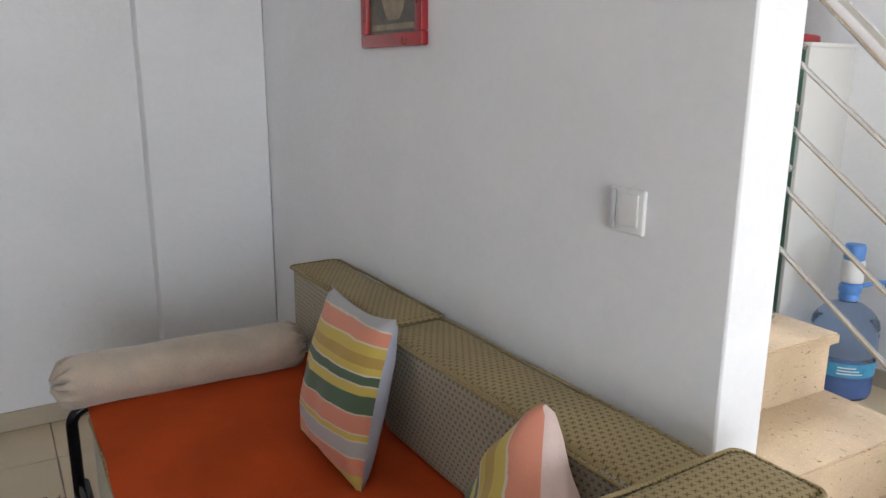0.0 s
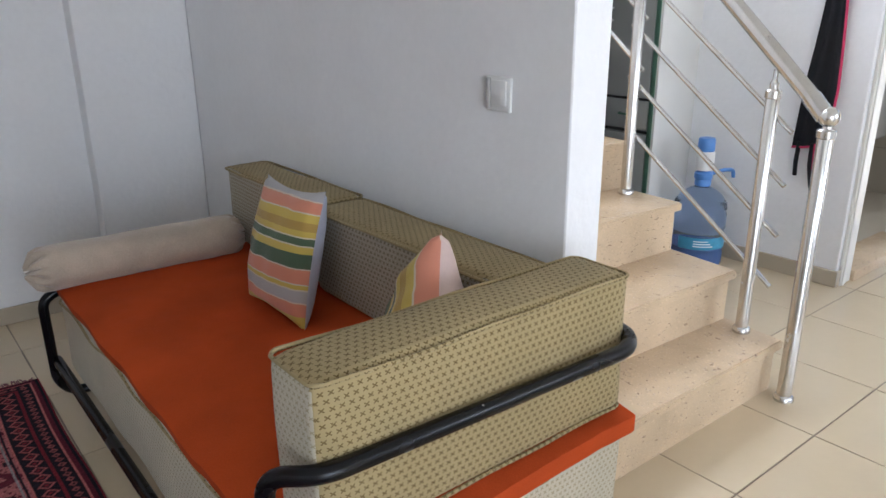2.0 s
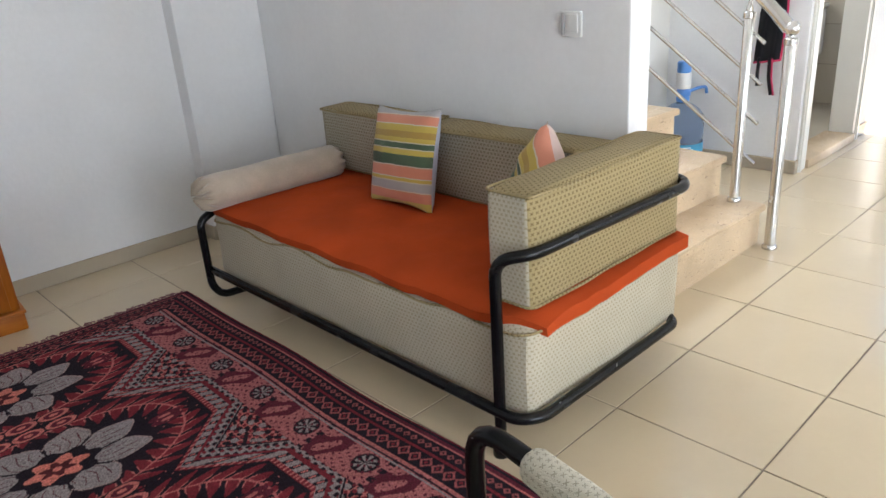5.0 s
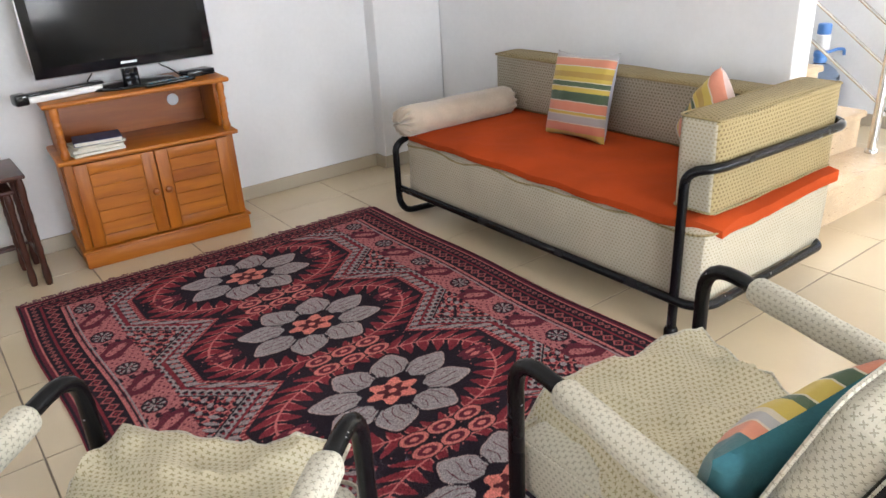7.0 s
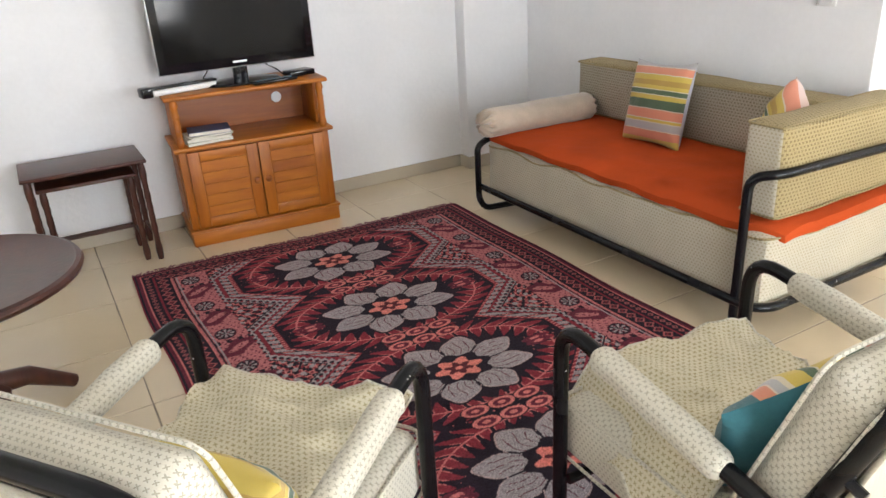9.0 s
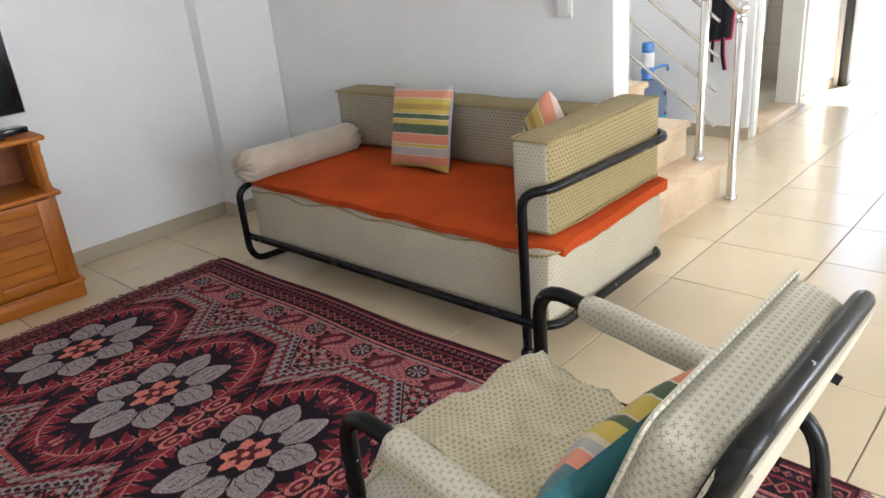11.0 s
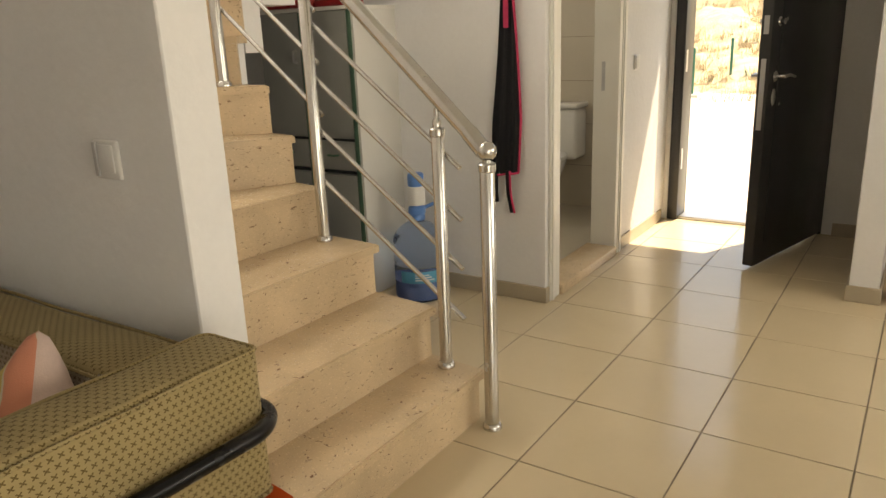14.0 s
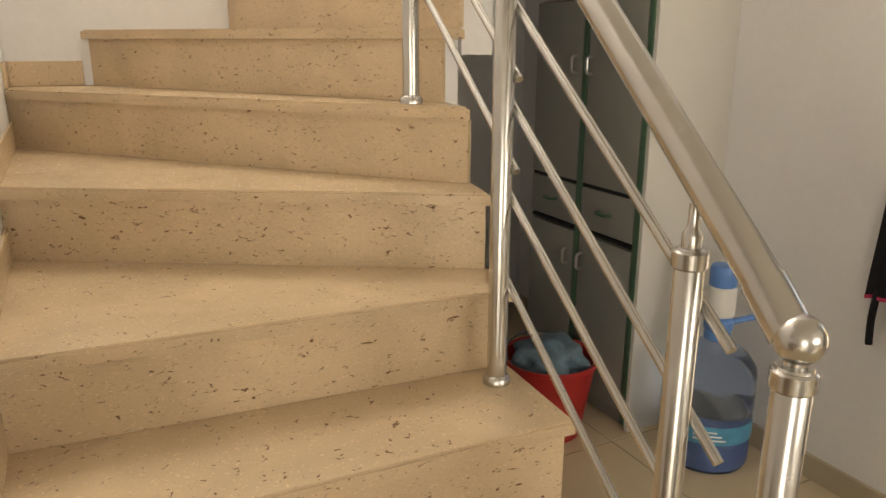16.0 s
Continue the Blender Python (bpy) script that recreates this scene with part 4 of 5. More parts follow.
# ---- armchairs ----
def loose_pad(w, d, droop_left, seed):
    """A thin slack cushion cover, rumpled, with one side hanging over the edge of the seat."""
    bm = bmesh.new()
    n = 30
    rows = {}
    for s in (1, -1):
        for i in range(n + 1):
            for j in range(n + 1):
                u, v = 2 * i / n - 1, 2 * j / n - 1
                th = 0.022 * max(0, (1 - u ** 4) * (1 - v ** 4)) ** 0.5
                x, y = u * w / 2 * (1 - 0.05 * (1 - v * v)), v * d / 2 * (1 - 0.05 * (1 - u * u))
                z = 0.020 * noise.noise((x * 9 + seed, y * 9, 0)) + 0.022 * abs(noise.noise((x * 5 + y * 7, seed, 1))) + 0.007 * noise.noise((x * 26 - y * 9, y * 16, seed)) + 0.016 * (1 - abs(noise.noise((x * 11 + y * 6 + seed, y * 9 - x * 5, 2.0)) * 2)) ** 3
                over = max(0, -x - w / 2 + droop_left)
                z += -over * 0.85 + 0.012 * (over > 0) * math.sin(y * 26 + seed)
                x += over * 0.45
                z += 0.05 * max(0, v - 0.72) * max(0, u + 0.1)
                if (i in (0, n) or j in (0, n)) and s == -1:
                    rows[(s, i, j)] = rows[(1, i, j)]
                else:
                    rows[(s, i, j)] = bm.verts.new((x, y, z + s * th))
    for s in (1, -1):
        for i in range(n):
            for j in range(n):
                f = [rows[(s, i, j)], rows[(s, i + 1, j)], rows[(s, i + 1, j + 1)], rows[(s, i, j + 1)]]
                bm.faces.new(f if s == 1 else f[::-1])
    return bm


def armchair(m):
    c = thing("armchair", "armchair with black steel tubes and ivory dotted cushions", "armchair", m, "armchairs on the rug")
    for s in (-1, 1):
        part("side_frame", tube([(0.284 * s, 0.285, 0.0), (0.284 * s, 0.285, 0.634), (0.284 * s, -0.31, 0.525), (0.278 * s, -0.38, 0.0)], 0.0165, 16, 0.085), BLACKTUBE, c, "black enamelled tube with chipped paint")
        pad = part("arm_pad", soft_box((0.284 * s - 0.028, -0.165, -0.028), (0.284 * s + 0.028, 0.165, 0.028), 0.024, 14, (0.0, 0.0, 0.003), 0.003, 14, 4 + s), CHAIRFAB, c, "ivory padded arm sleeve")
        pad.matrix_local = pose(0, 0.012, 0.5815, 10.4, 0, 0)
        for y, z in ((0.285, 0.0), (-0.38, 0.0)):
            part("rubber_foot", lathe([(0.02, 0), (0.02, 0.022), (0.017, 0.03)], 12, ((0.284 if y > 0 else 0.278) * s, y, z)), BLACKTUBE, c)
    part("back_frame", tube([(-0.245, -0.15, 0.24), (-0.245, -0.372, 0.81), (0.245, -0.372, 0.81), (0.245, -0.15, 0.24)], 0.0165, 16, 0.085), BLACKTUBE, c, "black tube hoop behind the back cushion")
    part("cross_tube", tube([(-0.284, 0.255, 0.245), (0.284, 0.255, 0.245)], 0.012, 10), BLACKTUBE, c)
    part("cross_tube", tube([(-0.28, -0.19, 0.235), (0.28, -0.19, 0.235)], 0.012, 10), BLACKTUBE, c)
    for s in (-1, 1):
        part("bolt", tube([(0.247 * s, -0.315, 0.64), (0.247 * s, -0.345, 0.63)], 0.009, 8), BLACKTUBE, c)
        part("bolt", tube([(0.247 * s, -0.24, 0.44), (0.247 * s, -0.268, 0.43)], 0.009, 8), BLACKTUBE, c)
    seat = part("seat_cushion", soft_box((-0.255, -0.17, 0.262), (0.255, 0.325, 0.425), 0.035, 16, (0.006, 0.008, 0.014), 0.005, 6, 2), CHAIRFAB, c, "ivory block seat cushion")
    for z in (0.412, 0.275):
        piping("piping", ring((-0.26, -0.175), (0.26, 0.33), z, 0.04, 6, wob=0.006), seat, CHAIRFAB)
    back = part("back_cushion", soft_box((-0.25, -0.055, 0.0), (0.25, 0.045, 0.405), 0.03, 16, (0.008, 0.014, 0.010), 0.005, 6, 9), CHAIRFAB, c, "ivory block back cushion")
    back.matrix_local = pose(0, -0.163, 0.415, 20, 0, 0)
    panel = part("back_panel", soft_box((-0.235, -0.006, 0.0), (0.235, 0.006, 0.50), 0.005, 8, (0, 0, 0), 0.002, 8, 1), RIBCLOTH, c, "cream ribbed cloth stretched across the hoop")
    panel.matrix_local = pose(0, -0.212, 0.31, 19.5, 0, 0)
    for yy in (0.040, -0.05):
        piping("piping", [(x, yy, z) for x, z, y in ring((-0.255, -0.005), (0.255, 0.41), 0.0, 0.035, 6)], back, CHAIRFAB)
    return c


M_A = pose(-0.533, 0.046, 0, 0, 0, -1.0)
M_B = pose(-1.511, 0.452, 0, 0, 0, -53)
chair = armchair(M_A)
copy_thing(chair, M_B)
o = solid("seat_pad", loose_pad(0.56, 0.46, 0.17, 3.0), SEATFAB, "yellowed slack seat pad rumpled on an armchair", "cushion", M_A @ pose(-0.075, 0.095, 0.466, 2, 0, -13), "seat pads", smooth=70)
o = solid("seat_pad", loose_pad(0.50, 0.48, 0.03, 11.0), SEATFAB, "yellowed slack seat pad laid on an armchair", "cushion", M_B @ pose(-0.01, 0.095, 0.460, 1, 0, 2), "seat pads", smooth=70)
for pad in [ob for ob in scene.objects if ob.name.startswith("seat_pad")]:
    rim = []
    nn = 30
    side = [v.co.copy() for v in pad.data.vertices if v.index < (nn + 1) ** 2]
    loop = [(i, 0) for i in range(nn)] + [(nn, j) for j in range(nn)] + [(nn - i, nn) for i in range(nn)] + [(0, nn - j) for j in range(nn)]
    rim = [side[i * (nn + 1) + j] for i, j in loop]
    part("hem", tube(rim + [rim[0]], 0.0035, 6), CHAIRFAB, pad, "pale stitched hem")
throw_pillow("striped throw pillow with a teal back on an armchair", M_A @ pose(-0.095, -0.125, 0.565, -24, 12, 166), 0.34, 0.30, 0.11, STRIPES2, TEAL, 9)
throw_pillow("striped throw pillow with a green back on an armchair", M_B @ pose(0.12, -0.09, 0.545, -24, 0, 178), 0.28, 0.25, 0.10, STRIPES, STRIPES, 12)


# ---- television stand and what stands on it ----
def turned_leg(bm, x, y, z0, z1, r):
    prof = []
    n = 40
    for i in range(n + 1):
        t = i / n
        k = 0.75 + 0.25 * abs(math.sin(t * math.pi * 5)) - 0.22 * max(0, math.sin(t * math.pi * 9)) * (0.15 < t < 0.85)
        prof.append((r * k, z0 + (z1 - z0) * t))
    return lathe(prof, 14, (x, y, 0), bm)


TX0, TX1, TY0, TY1 = -1.086, -0.336, 2.886, 3.231
STAND = pose(TX0, TY0, 0, 0, 0, -4) @ Matrix.Diagonal((1, 1, 1.03, 1))
stand = thing("tv_stand", "honey pine television cabinet with open shelf and two doors", "cabinet", STAND)
W, D = TX1 - TX0, TY1 - TY0
part("plinth", box((-0.008, -0.008, 0), (W + 0.008, D, 0.07), 0.006), PINEX, stand)
part("plinth_moulding", box((-0.016, -0.016, 0.07), (W + 0.016, D, 0.085), 0.006), PINEX, stand)
part("carcass", box((0.0, 0.012, 0.085), (W, D, 0.475), 0.003), PINE, stand)
part("middle_top", box((-0.02, -0.022, 0.475), (W + 0.02, D, 0.495), 0.007, 3), PINEX, stand)
# Recess shade is put into the back panel's darker pine.
part("back_panel", box((0.02, D - 0.012, 0.495), (W - 0.02, D, 0.712), 0.0), PINEDARK, stand)
for x in (0.012, W - 0.03):
    part("side_panel", box((x, 0.10, 0.495), (x + 0.018, D - 0.012, 0.712), 0.003), PINE, stand)
    part("column", turned_leg(bmesh.new(), x + 0.009, 0.012, 0.495, 0.712, 0.02), PINE, stand, "turned pine column")
part("top", box((-0.022, -0.012, 0.712), (W + 0.022, D + 0.005, 0.733), 0.008, 3), PINEX, stand)
for k, (x0, x1) in enumerate(((0.035, W / 2 - 0.003), (W / 2 + 0.003, W - 0.035))):
    d = part("door", box((x0, -0.004, 0.095), (x1, 0.0118, 0.468), 0.002), PINE, stand)
    for a, b2 in ((x0, x0 + 0.055), (x1 - 0.055, x1)):
        part("stile", box((a, -0.012, 0.095), (b2, -0.0042, 0.468), 0.003), PINE, d)
    for a, b2 in ((0.095, 0.142), (0.42, 0.468)):
        part("rail", box((x0 + 0.0555, -0.0115, a), (x1 - 0.0555, -0.0042, b2), 0.003), PINEX, d)
    for i in range(5):
        z = 0.143 + i * 0.0554
        part("slat", box((x0 + 0.057, -0.0088, z), (x1 - 0.057, -0.0042, z + 0.0524), 0.0014, 1), PINEX, d)
    kx = x1 - 0.025 if k == 0 else x0 + 0.025
    kn = lathe([(0.007, 0), (0.007, 0.008), (0.015, 0.014), (0.017, 0.022), (0.012, 0.029), (0.004, 0.031)], 16)
    bmesh.ops.transform(kn, matrix=pose(kx, -0.012, 0.29, 90), verts=kn.verts)
    part("knob", kn, PINEDARK, d, "turned brown knob")
for i in range(5):
    part("side_slat", box((-0.005, 0.06, 0.12 + i * 0.066), (-0.0005, D - 0.05, 0.18 + i * 0.066), 0.002), PINE, stand)
kn = lathe([(0.026, 0), (0.028, 0.002), (0.026, 0.004), (0.004, 0.004)], 20)
bmesh.ops.transform(kn, matrix=pose(W - 0.17, D - 0.0125, 0.61, 90), verts=kn.verts)
part("cable_cover", kn, PLASTIC, stand, "round white cable hole cover")

tv = thing("television", "black flat screen television on an oval foot", "television", pose(-0.692, 3.03, 0.7552, 0, 0, 0))
foot = lathe([(0.19, 0), (0.195, 0.004), (0.185, 0.012), (0.10, 0.018), (0.03, 0.022), (0.004, 0.023)], 40)
bmesh.ops.scale(foot, vec=(1, 0.6, 1), verts=foot.verts)
part("foot", foot, TVBLACK, tv, "oval gloss black foot")
part("neck", box((-0.035, -0.02, 0.015), (0.035, 0.025, 0.12), 0.012, 3), TVBLACK, tv)
part("housing", box((-0.385, -0.018, 0.085), (0.385, 0.06, 0.555), 0.016, 3), TVBLACK, tv)
part("bezel", box((-0.388, -0.027, 0.082), (0.388, -0.0185, 0.558), 0.006, 2), TVBLACK, tv)
part("edge_trim", box((-0.392, -0.0245, 0.078), (0.392, -0.0195, 0.562), 0.003, 2), ALU, tv, "thin silver edge")
part("screen", box((-0.35, -0.0295, 0.125), (0.35, -0.0272, 0.525), 0.001, 1), SCREEN, tv, "dark switched-off screen")
part("badge", box((-0.035, -0.0285, 0.1), (0.035, -0.0272, 0.11), 0.0, 1), ALU, tv, "small silver maker's badge")

bar = thing("sensor_bar", "long white and black console beside the television", "console", pose(-0.98, 2.985, 0.757, 0, 0, 10))
part("body", box((-0.16, -0.028, 0.0), (0.15, 0.028, 0.028), 0.008, 3), PLASTIC, bar)
part("end_cap", box((-0.215, -0.032, -0.002), (-0.16, 0.032, 0.046), 0.01, 3), TVBLACK, bar)
part("top_strip", box((-0.155, -0.02, 0.0282), (0.16, 0.03, 0.04), 0.004, 2), TVBLACK, bar)
rem = thing("remote_control", "black remote control with small grey keys", "remote control", pose(-0.565, 2.892, 0.7552, 0, 0, 6))
part("body", box((-0.115, -0.024, 0), (0.115, 0.024, 0.017), 0.007, 3), TVBLACK, rem)
for i in range(9):
    for j in range(3):
        part("key", box((-0.095 + i * 0.021, -0.016 + j * 0.0125, 0.0168), (-0.083 + i * 0.021, -0.009 + j * 0.0125, 0.0195), 0.001, 1), ALU if (i + j) % 4 else LABELBLUE, rem)
stb = thing("set_top_box", "small black receiver box on the cabinet", "receiver", pose(-0.405, 2.985, 0.7552, 0, 0, 10))
part("body", box((-0.07, -0.045, 0.003), (0.07, 0.045, 0.03), 0.005, 2), TVBLACK, stb)
part("front_window", box((-0.05, -0.0462, 0.009), (0.05, -0.0448, 0.022), 0.0), SCREEN, stb)
solid("cable", tube([(-0.47, 3.01, 0.758), (-0.51, 3.02, 0.80), (-0.55, 3.06, 0.82), (-0.57, 3.09, 0.88)], 0.003, 6, 0.03), TVBLACK, "thin black cable behind the television", "cable")
solid("cable", tube([(-0.86, 3.03, 0.759), (-0.88, 3.05, 0.79), (-0.84, 3.08, 0.82), (-0.81, 3.09, 0.88)], 0.003, 6, 0.03), TVBLACK, "thin black cable behind the television", "cable")
z = 0.5103
for i, (w2, d2, t2, mt, lb) in enumerate(((0.22, 0.16, 0.012, PAPER, "worn paperback lying on the cabinet shelf"), (0.215, 0.15, 0.014, PAPER, "cream booklet lying in the pile"),
                                          (0.21, 0.15, 0.010, PAPER, "thin magazine lying in the pile"), (0.20, 0.15, 0.018, NAVY, "dark blue book on top of the pile"))):
    b3 = thing("book", lb, "book", pose(-0.925 + 0.006 * i, 2.965 + 0.004 * i, z, 0, 0, (3, -4, 6, -8)[i]), "books on the shelf")
    part("page_block", box((-w2 / 2 + 0.003, -d2 / 2 + 0.003, 0.0016), (w2 / 2 - 0.003, d2 / 2 - 0.003, t2 - 0.0016)), PAPER, b3)
    part("cover", box((-w2 / 2, -d2 / 2, t2 - 0.0015), (w2 / 2, d2 / 2, t2), 0.0005, 1), mt, b3)
    part("cover", box((-w2 / 2, -d2 / 2, 0), (w2 / 2, d2 / 2, 0.0015), 0.0005, 1), mt, b3)
    z += t2 + 0.0006


# ---- small tables ----
def nest_table(name, x0, x1, y0, y1, h, label):
    t = thing(name, label, "table", pose((x0 + x1) / 2, (y0 + y1) / 2, 0), "nest of side tables")
    w2, d2 = (x1 - x0) / 2, (y1 - y0) / 2
    part("tabletop", box((-w2, -d2, h - 0.018), (w2, d2, h), 0.006, 3), DARKWOOD, t)
    for sx in (-1, 1):
        for sy in (-1, 1):
            lx, ly = sx * (w2 - 0.025), sy * (d2 - 0.025)
            part("leg", turned_leg(bmesh.new(), lx, ly, 0.0, h - 0.018, 0.0165), DARKWOOD, t, "turned leg")
        part("stretcher", tube([(sx * (w2 - 0.025), -d2 + 0.025, 0.11), (sx * (w2 - 0.025), d2 - 0.025, 0.11)], 0.007, 8), DARKWOOD, t)
        part("apron", box((sx * (w2 - 0.025) - 0.007, -d2 + 0.04, h - 0.05), (sx * (w2 - 0.025) + 0.007, d2 - 0.04, h - 0.0185), 0.002, 1), DARKWOOD, t)
    part("stretcher", tube([(-w2 + 0.025, d2 - 0.025, 0.11), (w2 - 0.025, d2 - 0.025, 0.11)], 0.007, 8), DARKWOOD, t)
    part("apron", box((-w2 + 0.035, d2 - 0.032, h - 0.05), (w2 - 0.035, d2 - 0.018, h - 0.0185), 0.002, 1), DARKWOOD, t)
    return t


nest_table("side_table", -1.765, -1.24, 2.83, 3.17, 0.503, "dark walnut nesting side table with turned legs")
nest_table("side_table", -1.715, -1.295, 2.86, 3.13, 0.44, "smaller dark nesting table under the larger one")

rt = thing("round_table", "round dark walnut table on a turned pedestal", "table", pose(-1.99, 1.70, 0) @ Matrix.Scale(1.06, 4))
part("tabletop", lathe([(0.30, 0.470), (0.335, 0.472), (0.352, 0.482), (0.356, 0.492), (0.350, 0.502), (0.338, 0.506), (0.332, 0.503), (0.05, 0.503)], 64), DARKWOOD, rt)
part("pedestal", lathe([(0.07, 0.10), (0.075, 0.13), (0.05, 0.16), (0.042, 0.2), (0.06, 0.25), (0.064, 0.28), (0.045, 0.32), (0.034, 0.36), (0.05, 0.40), (0.036, 0.43), (0.09, 0.455), (0.10, 0.47)], 28), DARKWOOD, rt)
for k in range(3):
    a = radians(30 + 120 * k)
    part("foot", tube([(0.03 * math.cos(a), 0.03 * math.sin(a), 0.15), (0.14 * math.cos(a), 0.14 * math.sin(a), 0.12), (0.27 * math.cos(a), 0.27 * math.sin(a), 0.024)], [0.035, 0.03, 0.022], 12), DARKWOOD, rt)


# ---- on the walls ----
pic = thing("picture_frame", "small dark print in a worn red frame", "picture", pose(X_SOFA, 2.047, 1.39))
for lo, hi in (((-0.022, -0.174, 0), (0, 0.174, 0.036)), ((-0.022, -0.174, 0.45), (0, 0.174, 0.486)), ((-0.0225, -0.174, 0.036), (0, -0.138, 0.45)), ((-0.0225, 0.138, 0.036), (0, 0.174, 0.45))):
    part("moulding", box(lo, hi, 0.005, 2), RED, pic, "glossy red frame moulding")
part("print", box((-0.010, -0.139, 0.035), (-0.002, 0.139, 0.451)), PRINT, pic, "dark brown print")
part("print_base", box((-0.0112, -0.12, 0.045), (-0.0102, 0.12, 0.06)), PRINTMID, pic)
vb = lathe([(0.03, 0.0), (0.05, 0.02), (0.075, 0.07), (0.06, 0.12), (0.03, 0.16), (0.04, 0.2)], 20)
bmesh.ops.scale(vb, vec=(0.02, 1, 1), verts=vb.verts)
bmesh.ops.translate(vb, vec=(-0.0122, -0.01, 0.07), verts=vb.verts)
part("print_figure", vb, PRINTMID, pic, "pale ornament in the print")


def switch_plate(m, label):
    s = thing("light_switch", label, "switch", m)
    part("plate", box((-0.042, 0.0, -0.042), (0.042, 0.010, 0.042), 0.006, 3), PLASTIC, s)
    part("rocker", box((-0.030, 0.0095, -0.027), (0.022, 0.0145, 0.033), 0.003, 2), PLASTIC, s)
    part("grip", box((0.024, 0.0095, -0.036), (0.038, 0.016, 0.038), 0.005, 2), GREYPLASTIC, s)


switch_plate(pose(X_SOFA, 1.159, 1.08, 0, 0, 90), "white plastic light switch on the wall")
switch_plate(pose(4.60, Y_HALL, 1.10, 0, 0, 180), "white plastic light switch by the entrance")

apron = thing("apron", "black kitchen apron with pink edging hung on the wall", "apron")
bm = bmesh.new()
n, mrows = 14, 40
grid = []
for j in range(mrows + 1):
    t = j / mrows
    zz = 1.78 - 1.13 * t
    wl = 0.015 + 0.062 * min(1, t * 1.3) ** 1.2
    row = []
    for i in range(n + 1):
        u = 2 * i / n - 1
        y = 1.40 - 0.022 * math.sin(t * 2.9) + 0.012 * t - u * wl * 0.95
        drop = 0.02 * (1 - u) * 0.5 * (j == mrows)
        x = X_APRON - 0.012 - 0.016 * (0.5 + 0.5 * math.cos(u * 7 + t * 2)) * (0.3 + t) - 0.01 * t
        row.append((x, y, zz - drop))
    grid.append(row)
fs = [[bm.verts.new(p) for p in row] for row in grid]
bs = [[bm.verts.new((p[0] + 0.006, p[1], p[2])) for p in row] for row in grid]
for j in range(mrows):
    for i in range(n):
        bm.faces.new((fs[j][i], fs[j][i + 1], fs[j + 1][i + 1], fs[j + 1][i]))
        bm.faces.new((bs[j][i], bs[j + 1][i], bs[j + 1][i + 1], bs[j][i + 1]))
bmesh.ops.recalc_face_normals(bm, faces=bm.faces)
part("cloth", bm, APRON, apron, smooth=60)
part("binding", tube([grid[j][n] for j in range(10, mrows + 1)], 0.006, 6), PINK, apron, "pink edge binding")
part("binding", tube(grid[mrows], 0.006, 6), PINK, apron, "pink edge binding")
part("tie", tube([(3.35, 1.45, 0.66), (3.345, 1.452, 0.57), (3.35, 1.45, 0.50)], 0.010, 6, 0.02), APRON, apron, "black tie string")
part("tie", tube([(3.345, 1.385, 0.66), (3.34, 1.38, 0.55), (3.345, 1.362, 0.455)], 0.013, 6, 0.02), APRON, apron, "black tie string")
part("tie_binding", tube([(3.335, 1.37, 0.66), (3.328, 1.362, 0.55), (3.334, 1.345, 0.455)], 0.005, 6, 0.02), PINK, apron)
part("neck_loop", tube([(3.362, 1.43, 1.77), (3.366, 1.405, 1.92), (3.362, 1.385, 1.77)], 0.007, 6, 0.02), APRON, apron)
part("neck_tab", box((3.345, 1.375, 1.32), (3.352, 1.40, 1.62), 0.002, 1), PINK, apron)
part("hook", tube([(3.379, 1.405, 1.915), (3.35, 1.405, 1.91), (3.345, 1.405, 1.93)], 0.005, 8, 0.01), STEEL, apron)


# ---- under the stairs ----
WX, WY0, WY1, WH = 3.05, 2.04, 2.68, 1.452
wd = thing("wardrobe", "grey laminate cupboard with green edges, doors and drawers", "cupboard", pose(WX, WY0, 0))
part("body", box((0.018, 0.019, 0.0), (0.335, WY1 - WY0, WH - 0.018), 0.002, 1), WARDROBE, wd)
part("side_panel", box((0.0, 0.0, 0.0), (0.337, 0.018, WH - 0.018), 0.002, 1), WARDSIDE, wd, "pale grey end panel")
part("top_panel", box((-0.005, -0.004, WH - 0.018), (0.337, WY1 - WY0, WH), 0.003, 2), WARDSIDE, wd)


def pull(parent, y, z, vertical, material):
    d = (0, 0, 1) if vertical else (0, 1, 0)
    pts = [(-0.004, y - 0.03 * d[1], z - 0.03 * d[2]), (-0.028, y - 0.026 * d[1], z - 0.026 * d[2]), (-0.028, y + 0.026 * d[1], z + 0.026 * d[2]), (-0.004, y + 0.03 * d[1], z + 0.03 * d[2])]
    part("handle", tube(pts, 0.0055, 8, 0.012), material, parent, "small curved handle")


half = (WY1 - WY0 - 0.018) / 2
for k in range(2):
    y0 = 0.045 + k * half
    y1 = y0 + half - 0.035
    for z0, z1, hz in ((0.06, 0.635, 0.54), (0.82, 1.43, 1.22)):
        d = part("door", box((-0.002, y0, z0), (0.0178, y1, z1), 0.003, 2), WARDROBE, wd)
        pull(d, y1 - 0.025 if k == 0 else y0 + 0.025, hz, True, ALU)
    d = part("drawer", box((-0.002, y0, 0.662), (0.0178, y1, 0.805), 0.003, 2), WARDROBE, wd)
    pull(d, (y0 + y1) / 2, 0.735, False, GREENTRIM)
    # Black strips stand in for the shade between drawer and door fronts.
    for zg in (0.648, 0.812):
        part("drawer_gap", box((0.004, y0, zg - 0.006), (0.0176, y1, zg + 0.006)), BLACKGAP, wd)
    part("edge_strip", box((-0.004, y0 - 0.03, 0.02), (0.0177, y0 - 0.004, WH - 0.0185), 0.004, 2), GREENTRIM, wd, "dark green edge strip")
